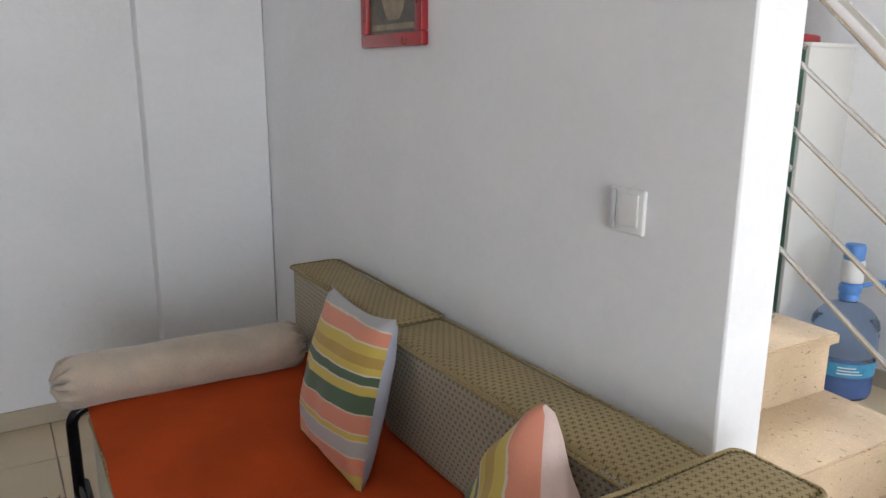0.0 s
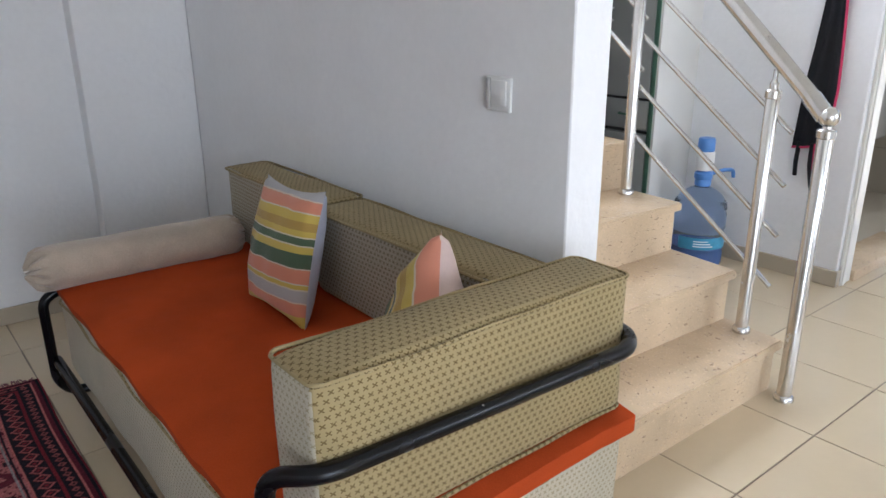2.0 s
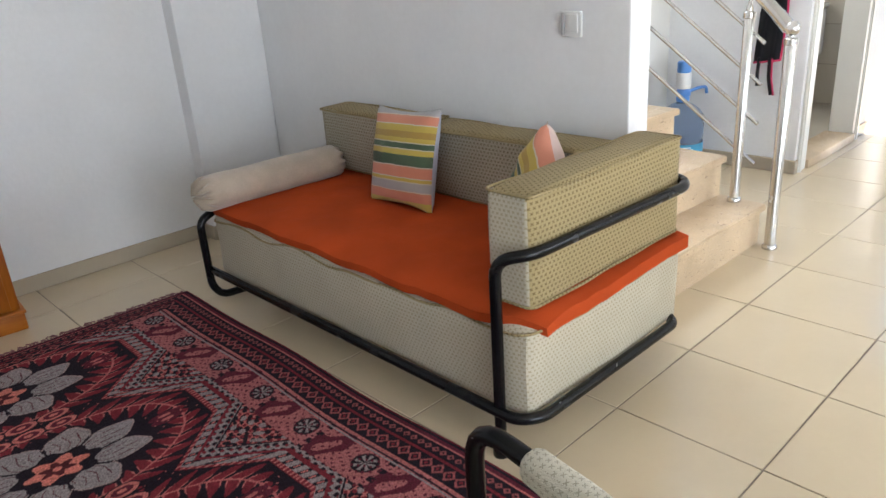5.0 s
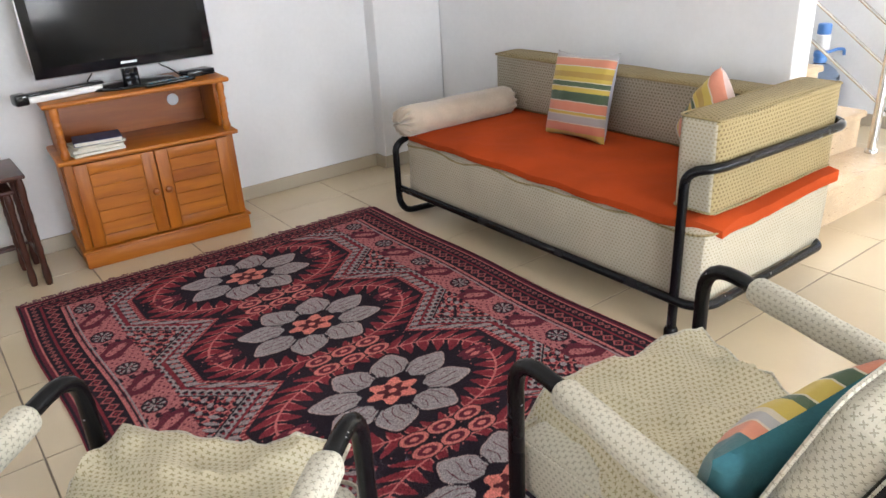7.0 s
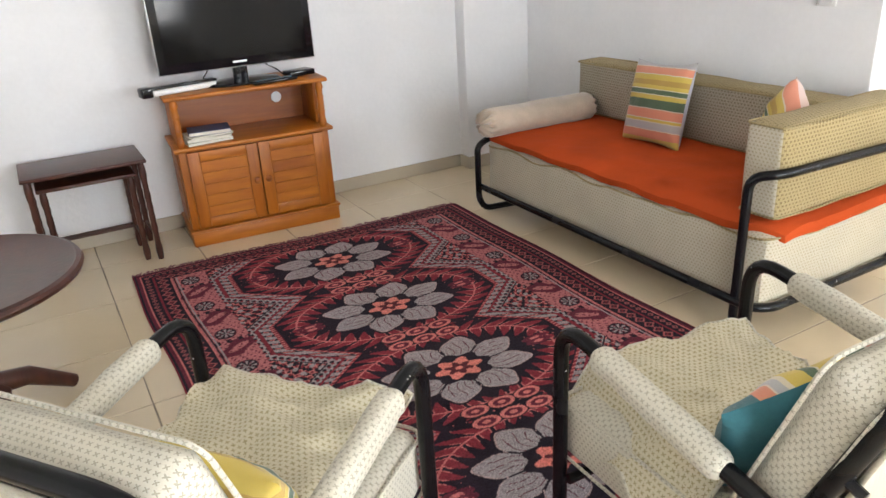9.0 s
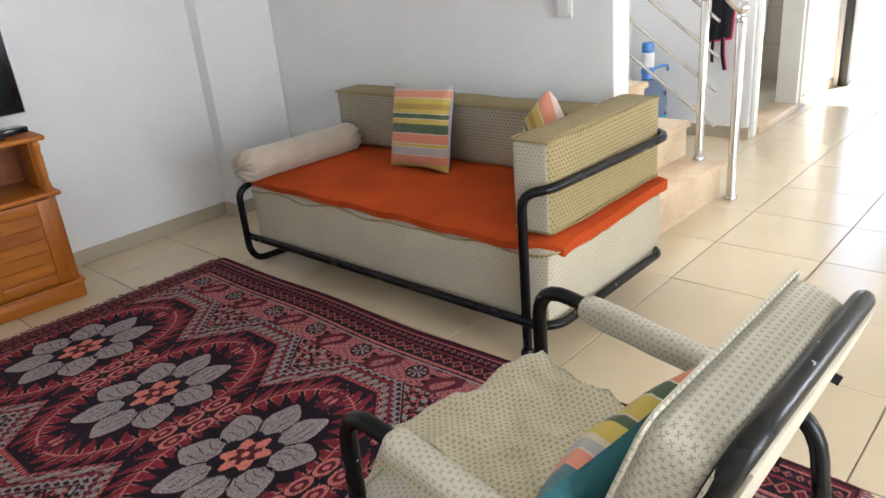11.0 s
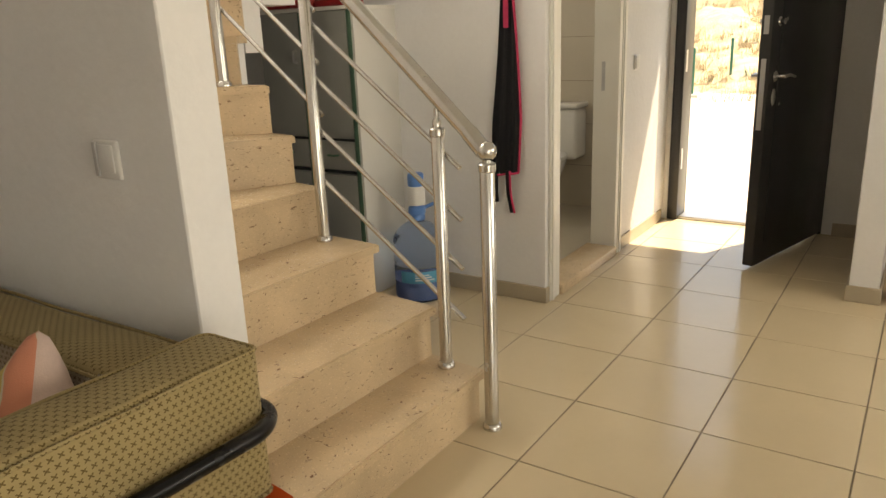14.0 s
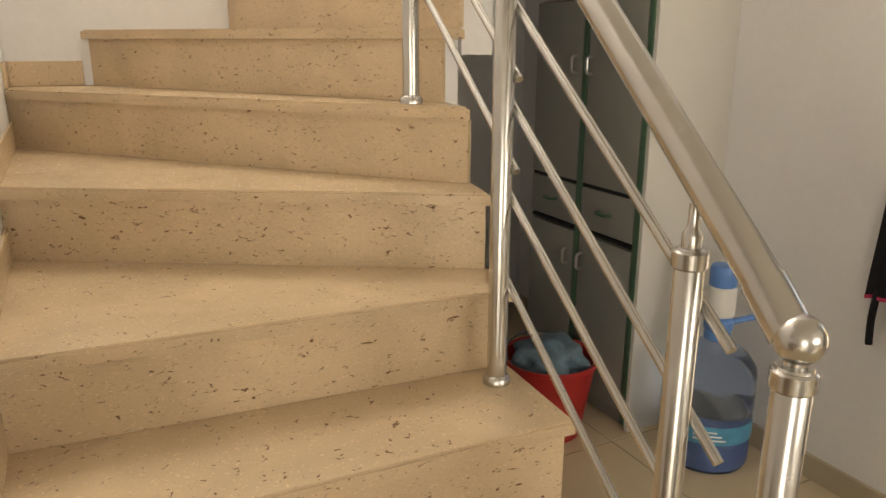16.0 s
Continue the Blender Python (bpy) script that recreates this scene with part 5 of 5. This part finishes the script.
for i, (y, w2, mt, lb) in enumerate(((2.20, 0.10, RED, "folded red cloth on the cupboard"), (2.38, 0.09, REDPLASTIC, "red box lying on the cupboard"), (2.55, 0.11, RED, "folded red bag on the cupboard"))):
    solid("cloth_bundle" if i != 1 else "box", soft_box((3.05, y - w2, WH + 0.0005), (3.22, y + w2 * 0.8, WH + 0.035 + 0.012 * i), 0.012, 8, (0, 0, 0.006), 0.006, 20, i), mt, lb, "bundle")

bt = thing("water_bottle", "blue demijohn of water with a hand pump", "bottle", pose(3.19, 1.825, 0))
prof = [(0.10, 0.004), (0.122, 0.0), (0.130, 0.018), (0.130, 0.07), (0.124, 0.078), (0.124, 0.088), (0.131, 0.096), (0.131, 0.17), (0.125, 0.178), (0.125, 0.19), (0.131, 0.198),
        (0.131, 0.27), (0.125, 0.278), (0.125, 0.288), (0.130, 0.296), (0.126, 0.325), (0.10, 0.362), (0.065, 0.388), (0.035, 0.402), (0.028, 0.412), (0.028, 0.44)]
bbm = lathe(prof, 40)
bo = part("body", bbm, BLUEBOTTLE, bt, "translucent blue ribbed bottle")
part("water", lathe([(0.1, 0.008), (0.118, 0.008), (0.124, 0.02), (0.124, 0.10), (0.12, 0.104)], 40), mat("water_tint", (0.12, 0.20, 0.42), 0.1, var=0.1), bt, "dark blue remaining water")
lab = lathe([(0.1325, 0.105), (0.1328, 0.107), (0.1328, 0.163), (0.1325, 0.165)], 40)
bmesh.ops.delete(lab, geom=[f for f in lab.faces if len(f.verts) > 4 or not (f.calc_center_median().y < 0.02 and f.calc_center_median().x < 0.08)], context="FACES")
part("label", lab, LABELBLUE, bt, "blue and white paper label")
for i in range(3):
    s = tube([(0.1338 * math.cos(a), 0.1338 * math.sin(a), 0.122 + i * 0.013) for a in (radians(205 + 6 * k) for k in range(8 - i))], 0.0028, 6)
    part("label_print", s, PLASTIC, bt, "white print on the label")
part("neck_ring", lathe([(0.034, 0.405), (0.040, 0.41), (0.040, 0.43), (0.034, 0.44)], 24), BLUEPLASTIC, bt)
part("pump_base", lathe([(0.042, 0.44), (0.045, 0.445), (0.043, 0.47), (0.028, 0.485)], 24), BLUEPLASTIC, bt)
part("pump_body", lathe([(0.040, 0.485), (0.044, 0.49), (0.044, 0.575), (0.040, 0.58)], 28), PLASTIC, bt, "white pump barrel")
part("pump_cap", lathe([(0.038, 0.58), (0.041, 0.585), (0.041, 0.635), (0.036, 0.645), (0.01, 0.648)], 28), BLUEPLASTIC, bt, "blue push cap")
part("spout", tube([(0.02, -0.02, 0.462), (0.10, -0.05, 0.478), (0.155, -0.068, 0.474), (0.16, -0.07, 0.435)], 0.010, 10, 0.02), BLUEPLASTIC, bt, "blue pouring spout")

bk = thing("mop_bucket", "red plastic mop bucket with a damp rag", "bucket", pose(2.82, 2.19, 0))
part("bucket", lathe([(0.11, 0.0), (0.115, 0.004), (0.155, 0.26), (0.165, 0.265), (0.165, 0.28), (0.150, 0.275), (0.148, 0.25), (0.11, 0.02), (0.01, 0.018)], 32), REDPLASTIC, bk)
part("handle", tube([(-0.16, 0, 0.262), (-0.11, 0.11, 0.30), (0, 0.155, 0.31), (0.11, 0.11, 0.30), (0.16, 0, 0.262)], 0.005, 8, 0.05), STEEL, bk)
rg = bmesh.new()
bmesh.ops.create_icosphere(rg, subdivisions=4, radius=0.125)
for vv in rg.verts:
    vv.co = vv.co * (1 + 0.35 * noise.noise(vv.co * 16)) + Vector((0, 0, 0))
    vv.co.z *= 0.6
bmesh.ops.translate(rg, vec=(0, 0, 0.26), verts=rg.verts)
solid("rag", rg, RAG, "blue-grey cleaning rag heaped in the bucket", "rag", pose(2.82, 2.19, 0), smooth=60)
mp = thing("mop", "mop with a thin dark handle leaning in the corner", "mop", pose(2.70, 2.30, 0))
part("handle", tube([(0.02, 0.0, 0.02), (-0.10, 0.35, 1.28)], 0.011, 10), BLACKTUBE, mp)
part("grip", tube([(-0.088, 0.318, 1.16), (-0.1005, 0.352, 1.285)], 0.016, 10), APRON, mp)
part("head", lathe([(0.03, 0.0), (0.07, 0.01), (0.05, 0.05), (0.014, 0.08)], 16), RAG, mp)
bn = thing("dustpan", "dark blue dustpan with a pink handle", "dustpan", pose(2.62, 2.62, 0, 0, 0, 20))
part("pan", box((-0.11, -0.02, 0.0), (0.11, 0.10, 0.26), 0.02, 3), NAVY, bn)
part("handle", tube([(0.03, 0.0, 0.25), (0.03, -0.03, 0.80)], 0.011, 10), NAVY, bn)
part("grip", tube([(0.03, -0.028, 0.74), (0.03, -0.031, 0.90)], 0.015, 10), PINK, bn)


# ---- bathroom door and toilet ----
fr = thing("door_1", "white painted bathroom doorway with its door open inward", "door", kind="structure")
for x0, x1 in ((3.405, 3.47), (4.335, 4.40)):
    part("casing", box((x0, Y_HALL - 0.016, 0), (x1, Y_HALL - 0.0005, 2.13), 0.004, 2), DOORWHITE, fr)
    part("casing_bead", box((x0 + 0.012, Y_HALL - 0.022, 0), (x1 - 0.03, Y_HALL - 0.0162, 2.12), 0.003, 2), DOORWHITE, fr)
part("jamb", box((3.4705, Y_HALL - 0.012, 0.0), (3.52, 1.34, 2.1), 0.003, 1), DOORWHITE, fr)
part("jamb", box((4.292, Y_HALL - 0.012, 0.0), (4.3345, 1.34, 2.1), 0.003, 1), DOORWHITE, fr)
part("strike_plate", box((4.2885, 1.27, 0.96), (4.2915, 1.29, 1.12), 0.0), ALU, fr, "steel strike plate")
part("threshold", box((3.521, Y_HALL - 0.03, 0.0), (4.291, 1.36, 0.055), 0.006, 2), STONE, fr, "pale stone threshold")
dl = part("door_leaf", box((3.525, 1.36, 0.065), (3.563, 2.12, 2.08), 0.003, 1), DOORWHITE, fr)
part("door_handle", tube([(3.57, 2.06, 1.0), (3.615, 2.06, 1.0), (3.615, 1.95, 1.0)], 0.009, 10, 0.02), STEEL, dl)
wall("wall_bath_side", (X_ENT - 0.05, 1.336, 0), (X_ENT - 0.001, 2.78, H), "beige tiled bathroom wall", WCTILE)
solid("floor_bath", box((3.5, 1.335, 0.0), (X_ENT - 0.05, 2.78, 0.045)), WCTILE, "beige tiled bathroom floor", "floor", kind="structure")
for k in range(1, 9):
    solid("trim", box((X_ENT - 0.0525, 1.336, 0.045 + 0.3 * k), (X_ENT - 0.0502, 2.78, 0.048 + 0.3 * k)), GROUT, "grey joint between wall tiles", "trim", kind="structure")
tl = thing("toilet", "white ceramic toilet with a close-coupled tank", "toilet", pose(X_ENT - 0.055, 1.94, 0.045))
part("tank", box((-0.20, -0.19, 0.37), (-0.005, 0.19, 0.725), 0.03, 4), CERAMIC, tl)
part("tank_lid", box((-0.215, -0.20, 0.725), (-0.003, 0.20, 0.76), 0.012, 3), CERAMIC, tl)
part("flush_button", lathe([(0.022, 0.76), (0.022, 0.77), (0.01, 0.773)], 16, (-0.10, 0, 0)), STEEL, tl)
bw = lathe([(0.11, 0.0), (0.10, 0.05), (0.10, 0.18), (0.16, 0.30), (0.19, 0.385), (0.185, 0.40), (0.01, 0.40)], 32)
bmesh.ops.scale(bw, vec=(1.3, 0.95, 1), verts=bw.verts)
bmesh.ops.translate(bw, vec=(-0.40, 0, 0), verts=bw.verts)
part("bowl", bw, CERAMIC, tl)
st = lathe([(0.185, 0.402), (0.192, 0.406), (0.19, 0.425), (0.01, 0.43)], 32)
bmesh.ops.scale(st, vec=(1.3, 0.97, 1), verts=st.verts)
bmesh.ops.translate(st, vec=(-0.40, 0, 0), verts=st.verts)
part("seat_lid", st, PLASTIC, tl)


# ---- entrance door ----
ed = thing("door_2", "dark anthracite entrance door standing open inward", "door", kind="structure")
for lo, hi in (((X_ENT - 0.012, 1.10, 0), (5.46, 1.168, 2.1)), ((X_ENT - 0.012, 0.202, 0), (5.46, 0.262, 2.1)), ((X_ENT - 0.012, 0.262, 2.04), (5.46, 1.10, 2.098))):
    part("door_frame", box(lo, hi, 0.006, 2), DOORDARK, ed, "dark steel door frame")
part("threshold", box((X_ENT + 0.02, 0.263, 0.0), (5.5, 1.099, 0.02), 0.004, 1), ALU, ed, "metal threshold")
for zz in (0.35, 1.0, 1.6):
    part("latch_plate", box((X_ENT + 0.02, 1.0965, zz), (X_ENT + 0.05, 1.0998, zz + 0.14), 0.0), ALU, ed)
LEAF = pose(X_ENT - 0.016, 0.228, 0, 0, 0, 166) @ Matrix.Scale(1.03, 4, (1, 0, 0))
lf = part("door_leaf", box((0.0, -0.03, 0.02), (0.90, 0.03, 2.06), 0.006, 2), DOORDARK, ed)
lf.matrix_local = LEAF
part("leaf_panel", box((0.08, 0.0302, 0.14), (0.80, 0.036, 1.95), 0.008, 2), DOORDARK, lf)
part("leaf_panel", box((0.08, -0.036, 0.14), (0.80, -0.0302, 1.95), 0.008, 2), DOORDARK, lf)
for z0, z1 in ((0.76, 1.12), (1.24, 1.33), (1.44, 1.70)):
    part("edge_plate", box((0.9002, -0.013, z0), (0.904, 0.013, z1), 0.001, 1), ALU, lf, "steel lock plate on the door's edge")


def on_leaf(name, profile, x, z, side, label="", squash=1.0):
    """A turned fitting standing out from one face of the entrance door."""
    k = lathe(profile, 20)
    bmesh.ops.scale(k, vec=(squash, 1, 1), verts=k.verts)
    bmesh.ops.transform(k, matrix=pose(x, 0.03 * side, z, -90 * side), verts=k.verts)
    part(name, k, STEEL, lf, label)


for side in (-1, 1):
    on_leaf("rose", [(0.026, 0), (0.027, 0.006), (0.022, 0.010), (0.004, 0.011)], 0.835, 1.03, side)
    part("door_handle", tube([(0.835, 0.035 * side, 1.03), (0.835, 0.082 * side, 1.03), (0.79, 0.086 * side, 1.035), (0.715, 0.084 * side, 1.022)], [0.009, 0.010, 0.010, 0.007], 12), STEEL, lf, "steel lever handle")
    on_leaf("keyhole_plate", [(0.042, 0), (0.044, 0.005), (0.036, 0.009), (0.004, 0.010)], 0.838, 0.925, side, "oval steel keyhole plate", 0.55)
    on_leaf("keyhole_cover", [(0.009, 0), (0.009, 0.006), (0.003, 0.007)], 0.765, 0.885, side)
    on_leaf("lock_knob", [(0.024, 0), (0.024, 0.008), (0.014, 0.012), (0.016, 0.032), (0.006, 0.036)], 0.835, 1.30, side, "round steel lock knob")
    on_leaf("stud", [(0.011, 0), (0.011, 0.012), (0.004, 0.014)], 0.765, 1.31, side)
    on_leaf("lock_plate", [(0.042, 0), (0.044, 0.006), (0.036, 0.012), (0.004, 0.020)], 0.835, 1.56, side, "oval steel upper lock plate", 0.6)
for zz in (0.25, 1.0, 1.8):
    part("hinge", lathe([(0.012, zz), (0.012, zz + 0.11)], 12, (-0.005, -0.035, 0)), BLACKTUBE, lf)


# ---- kitchen ----
isl = thing("kitchen_island", "white lacquered island unit on steel feet", "cabinet", pose(1.69, -0.49, 0))
part("body", box((0.016, -1.6, 0.10), (0.64, -0.0185, 0.866), 0.002, 1), WHITELAC, isl)
part("side_panel", box((0.0, -1.6, 0.10), (0.0155, -0.0, 0.866), 0.002, 1), WHITELAC, isl, "white glossy back panel")
part("end_panel", box((0.016, -0.018, 0.10), (0.64, 0.0, 0.866), 0.002, 1), WHITELAC, isl)
for x, y in ((0.07, -0.06), (0.57, -0.06), (0.07, -0.8), (0.57, -0.8), (0.07, -1.5), (0.57, -1.5)):
    part("foot", lathe([(0.026, 0.0), (0.028, 0.004), (0.028, 0.018), (0.02, 0.026), (0.018, 0.085), (0.026, 0.0995)], 18, (x, y, 0)), STEEL, isl, "steel adjustable foot")
solid("worktop", box((1.68, -2.12, 0.8665), (2.36, -0.47, 0.90), 0.006, 3), GRANITE, "grey speckled granite worktop on the island", "worktop")

kc = thing("kitchen_cabinet", "white base cabinet with a long handle", "cabinet", pose(4.66, -0.215, 0))
part("body", box((0.02, -0.30, 0.10), (0.62, -0.005, 0.85), 0.002, 1), WHITELAC, kc)
d = part("door", box((0.0, -0.298, 0.11), (0.0195, -0.007, 0.845), 0.003, 2), WHITELAC, kc)
part("handle", tube([(0.0, -0.265, 0.52), (-0.03, -0.265, 0.52), (-0.03, -0.265, 0.80), (0.0, -0.265, 0.80)], 0.006, 10, 0.012), STEEL, d)
part("plinth", box((0.05, -0.30, 0.0), (0.6, -0.005, 0.0995)), WHITELAC, kc)
ov = thing("oven", "black built-in oven with silver knobs", "oven", pose(4.66, -0.52, 0))
part("body", box((0.02, -0.60, 0.10), (0.60, 0.0, 0.85), 0.002, 1), TVBLACK, ov)
part("control_panel", box((-0.004, -0.597, 0.735), (0.0195, -0.003, 0.845), 0.003, 2), TVBLACK, ov)
dr = part("oven_door", box((-0.004, -0.597, 0.16), (0.0195, -0.003, 0.725), 0.004, 2), TVBLACK, ov)
part("oven_window", box((-0.006, -0.52, 0.25), (-0.0042, -0.08, 0.60), 0.0), SCREEN, dr)
part("door_handle", tube([(-0.004, -0.55, 0.67), (-0.04, -0.55, 0.67), (-0.04, -0.05, 0.67), (-0.004, -0.05, 0.67)], 0.011, 12, 0.015), STEEL, dr)
for i in range(5):
    k = lathe([(0.019, 0), (0.021, 0.004), (0.017, 0.022), (0.006, 0.024)], 18)
    bmesh.ops.transform(k, matrix=pose(-0.004, -0.10 - 0.10 * i, 0.79, 0, -90, 0), verts=k.verts)
    part("knob", k, STEEL, ov)
part("plinth", box((0.05, -0.60, 0.0), (0.58, 0.0, 0.0995)), WHITELAC, ov)
solid("worktop", box((4.635, -3.0, 0.8505), (X_ENT - 0.002, -0.203, 0.885), 0.005, 2), GRANITE, "grey speckled granite worktop by the wall", "worktop")
kc2 = thing("kitchen_cabinet", "white base cabinet beside the oven", "cabinet", pose(4.66, -1.13, 0))
part("body", box((0.02, -1.80, 0.0), (0.62, -0.002, 0.85), 0.002, 1), WHITELAC, kc2)
part("door", box((0.0, -0.60, 0.11), (0.0195, -0.007, 0.845), 0.003, 2), WHITELAC, kc2)
hb = thing("gas_hob", "black gas hob with two iron burners in view", "hob", pose(4.95, -0.82, 0.8855))
part("plate", box((-0.24, -0.28, 0.0), (0.24, 0.28, 0.008), 0.004, 2), TVBLACK, hb)
for x in (-0.12, 0.12):
    for y in (-0.14, 0.14):
        part("burner", lathe([(0.045, 0.008), (0.045, 0.022), (0.03, 0.028), (0.004, 0.028)], 20, (x, y, 0)), BLACKTUBE, hb)
        g = tube([(x - 0.09, y, 0.008), (x - 0.08, y, 0.04), (x + 0.08, y, 0.04), (x + 0.09, y, 0.008)], 0.005, 6)
        tube([(x, y - 0.09, 0.008), (x, y - 0.08, 0.04), (x, y + 0.08, 0.04), (x, y + 0.09, 0.008)], 0.005, 6, bm=g)
        part("pan_grate", g, BLACKTUBE, hb)
kt = thing("kettle", "steel tea kettle on the hob", "kettle", pose(4.83, -0.96, 0.9305))
part("body", lathe([(0.06, 0.0), (0.085, 0.01), (0.09, 0.05), (0.07, 0.10), (0.045, 0.125), (0.004, 0.13)], 28), STEEL, kt)
part("upper_pot", lathe([(0.05, 0.128), (0.065, 0.15), (0.06, 0.19), (0.035, 0.215), (0.01, 0.225), (0.012, 0.24), (0.004, 0.245)], 28), STEEL, kt)
part("handle", tube([(0.0, -0.085, 0.08), (0, -0.14, 0.09), (0, -0.13, 0.02)], 0.010, 10, 0.03), BLACKTUBE, kt)
part("spout", tube([(0.0, 0.07, 0.05), (0.0, 0.12, 0.09), (0.0, 0.13, 0.12)], [0.016, 0.012, 0.009], 10), STEEL, kt)
bs = thing("backsplash", "beige wall tiles above the kitchen worktop", "wall tiles", pose(X_ENT - 0.009, -0.205, 0.8855), kind="structure")
for i in range(6):
    for j in range(3):
        part("tile", box((0.0, -0.4 * (i + 1) + 0.0015, 0.3 * j + 0.0015), (0.0085, -0.4 * i - 0.0015, 0.3 * (j + 1) - 0.0015), 0.001, 1), SKIRT, bs)
sk = thing("wall_socket", "white wall socket above the worktop", "socket", pose(X_ENT - 0.0095, -0.75, 1.10, 0, 0, 90))
part("plate", box((-0.042, 0.0, -0.042), (0.042, 0.009, 0.042), 0.005, 2), PLASTIC, sk)
part("well", lathe([(0.02, 0.0), (0.022, 0.001), (0.022, 0.003)], 20), PLASTIC, sk).matrix_local = pose(0, 0.0088, 0, -90)

bi = thing("wooden_bin", "orange-brown turned wooden bin with a lid", "bin", pose(4.185, -0.338, 0))
part("body", lathe([(0.092, 0.0), (0.100, 0.004), (0.100, 0.02), (0.094, 0.03), (0.097, 0.15), (0.094, 0.27), (0.099, 0.28), (0.099, 0.30), (0.09, 0.302)], 36), COPPER, bi)
part("lid", lathe([(0.100, 0.303), (0.108, 0.308), (0.110, 0.325), (0.106, 0.335), (0.004, 0.339)], 36), COPPER, bi)
for zz in (0.04, 0.262):
    part("band", lathe([(0.095, zz), (0.101, zz + 0.004), (0.095, zz + 0.010)], 36), COPPER, bi)


# ---- outdoors ----
gb = bmesh.new()
v = [gb.verts.new(p) for p in ((-400, -400, -0.12), (400, -400, -0.12), (400, 400, -0.12), (-400, 400, -0.12))]
gb.faces.new(v)
solid("ground", gb, GROUND, "sunlit pale gravel ground outside", "ground", kind="structure")


BANK_X = 15.9


def bank():
    """The dry slope behind the gravel yard."""
    bm = bmesh.new()
    nx, ny = 40, 60
    g = [[None] * (ny + 1) for _ in range(nx + 1)]
    for i in range(nx + 1):
        for j in range(ny + 1):
            x, y = BANK_X + 26 * i / nx, -14 + 40 * j / ny
            z = -0.2 + 7.5 * (i / nx) ** 1.1 + 0.5 * noise.noise((x * 0.5, y * 0.5, 0)) * min(1, i / 4) + 0.12 * noise.noise((x * 2, y * 2, 3))
            g[i][j] = bm.verts.new((x, y, z))
    for i in range(nx):
        for j in range(ny):
            bm.faces.new((g[i][j], g[i + 1][j], g[i + 1][j + 1], g[i][j + 1]))
    return bm


solid("bank", bank(), DRYGRASS, "dry grassy slope beyond the yard", "slope", kind="structure")


def tufts(name, material, count, seed, xr, yr, size, label):
    rnd = random.Random(seed)
    bm = bmesh.new()
    for _ in range(count):
        x, y = rnd.uniform(*xr), rnd.uniform(*yr)
        i = max(0.0, (x - BANK_X) / 26)
        z = -0.25 + 7.5 * i ** 1.1
        s = rnd.uniform(*size)
        for _k in range(14):
            a, t = rnd.uniform(0, 6.28), rnd.uniform(0.2, 1.0)
            bx, by = x + rnd.uniform(-s, s) * 0.6, y + rnd.uniform(-s, s) * 0.6
            hz = z + s * rnd.uniform(0.5, 1.3)
            wv = s * 0.09
            p = [bm.verts.new(c) for c in ((bx - wv, by, z), (bx + wv, by + wv, z), (bx + s * 0.5 * t * math.cos(a), by + s * 0.5 * t * math.sin(a), hz))]
            bm.faces.new(p)
    solid(name, bm, material, label, "vegetation", kind="stuff", smooth=10)


tufts("dry_grass", mat("straw", (0.66, 0.52, 0.32), 0.95, var=0.4, scale=2), 3600, 5, (14.6, 30), (-2, 14), (0.07, 0.26), "clumps of dry straw-coloured grass on the slope")
tufts("shrub", SHRUB, 460, 9, (14.2, 28), (-2, 13), (0.08, 0.35), "scattered green shrubs on the slope")
for x, y, z in ((15.4, 3.75, -0.12), (17.5, 3.5, 0.0)):
    f = thing("fence_post", "green painted steel fence post in a concrete footing", "post", pose(x, y, z), "green fence posts")
    part("tube", lathe([(0.03, 0.06), (0.03, 0.91), (0.026, 0.92)], 10), GREENPAINT, f)
    part("cap", lathe([(0.034, 0.915), (0.034, 0.935), (0.02, 0.95)], 10), GREENPAINT, f)
    part("footing", box((-0.15, -0.15, -0.1), (0.15, 0.15, 0.06), 0.02, 2), FACADE, f, "pale concrete footing")

# ---- floor tiles ----
floor = solid("floor", box((-3.6, -3.6, -0.15), (5.54, 3.4, -0.004)), GROUT, "beige glazed floor tiles with dark joints", "floor", kind="structure")
TP, GAP = 0.45, 0.004


def tile_bm(sx=TP, sy=TP):
    return box((GAP / 2, GAP / 2, -0.0038), (sx - GAP / 2, sy - GAP / 2, 0.0), 0.0018, 1)


tile_me = mesh("tile", tile_bm(), TILE)
rest = bmesh.new()
for i in range(-13, 8):
    for j in range(-9, 7):
        x, y = 2.07 + TP * i, 0.22 + TP * j
        if x < -3.7 or x > 5.3 or y < -3.6 or y > 3.3:
            continue
        if -2.2 < x < 5.3 and -1.1 < y < 3.3 and not (3.3 < x and y > 1.3):
            o = new("tile", tile_me)
            o.parent = floor
            o.location = (x, y, 0)
        else:
            box((x + GAP / 2, y + GAP / 2, -0.0038), (x + TP - GAP / 2, y + TP - GAP / 2, 0.0), bm=rest)
tagged(part("tile_field", rest, TILE, floor, "more of the same beige tiles"), kind="stuff")
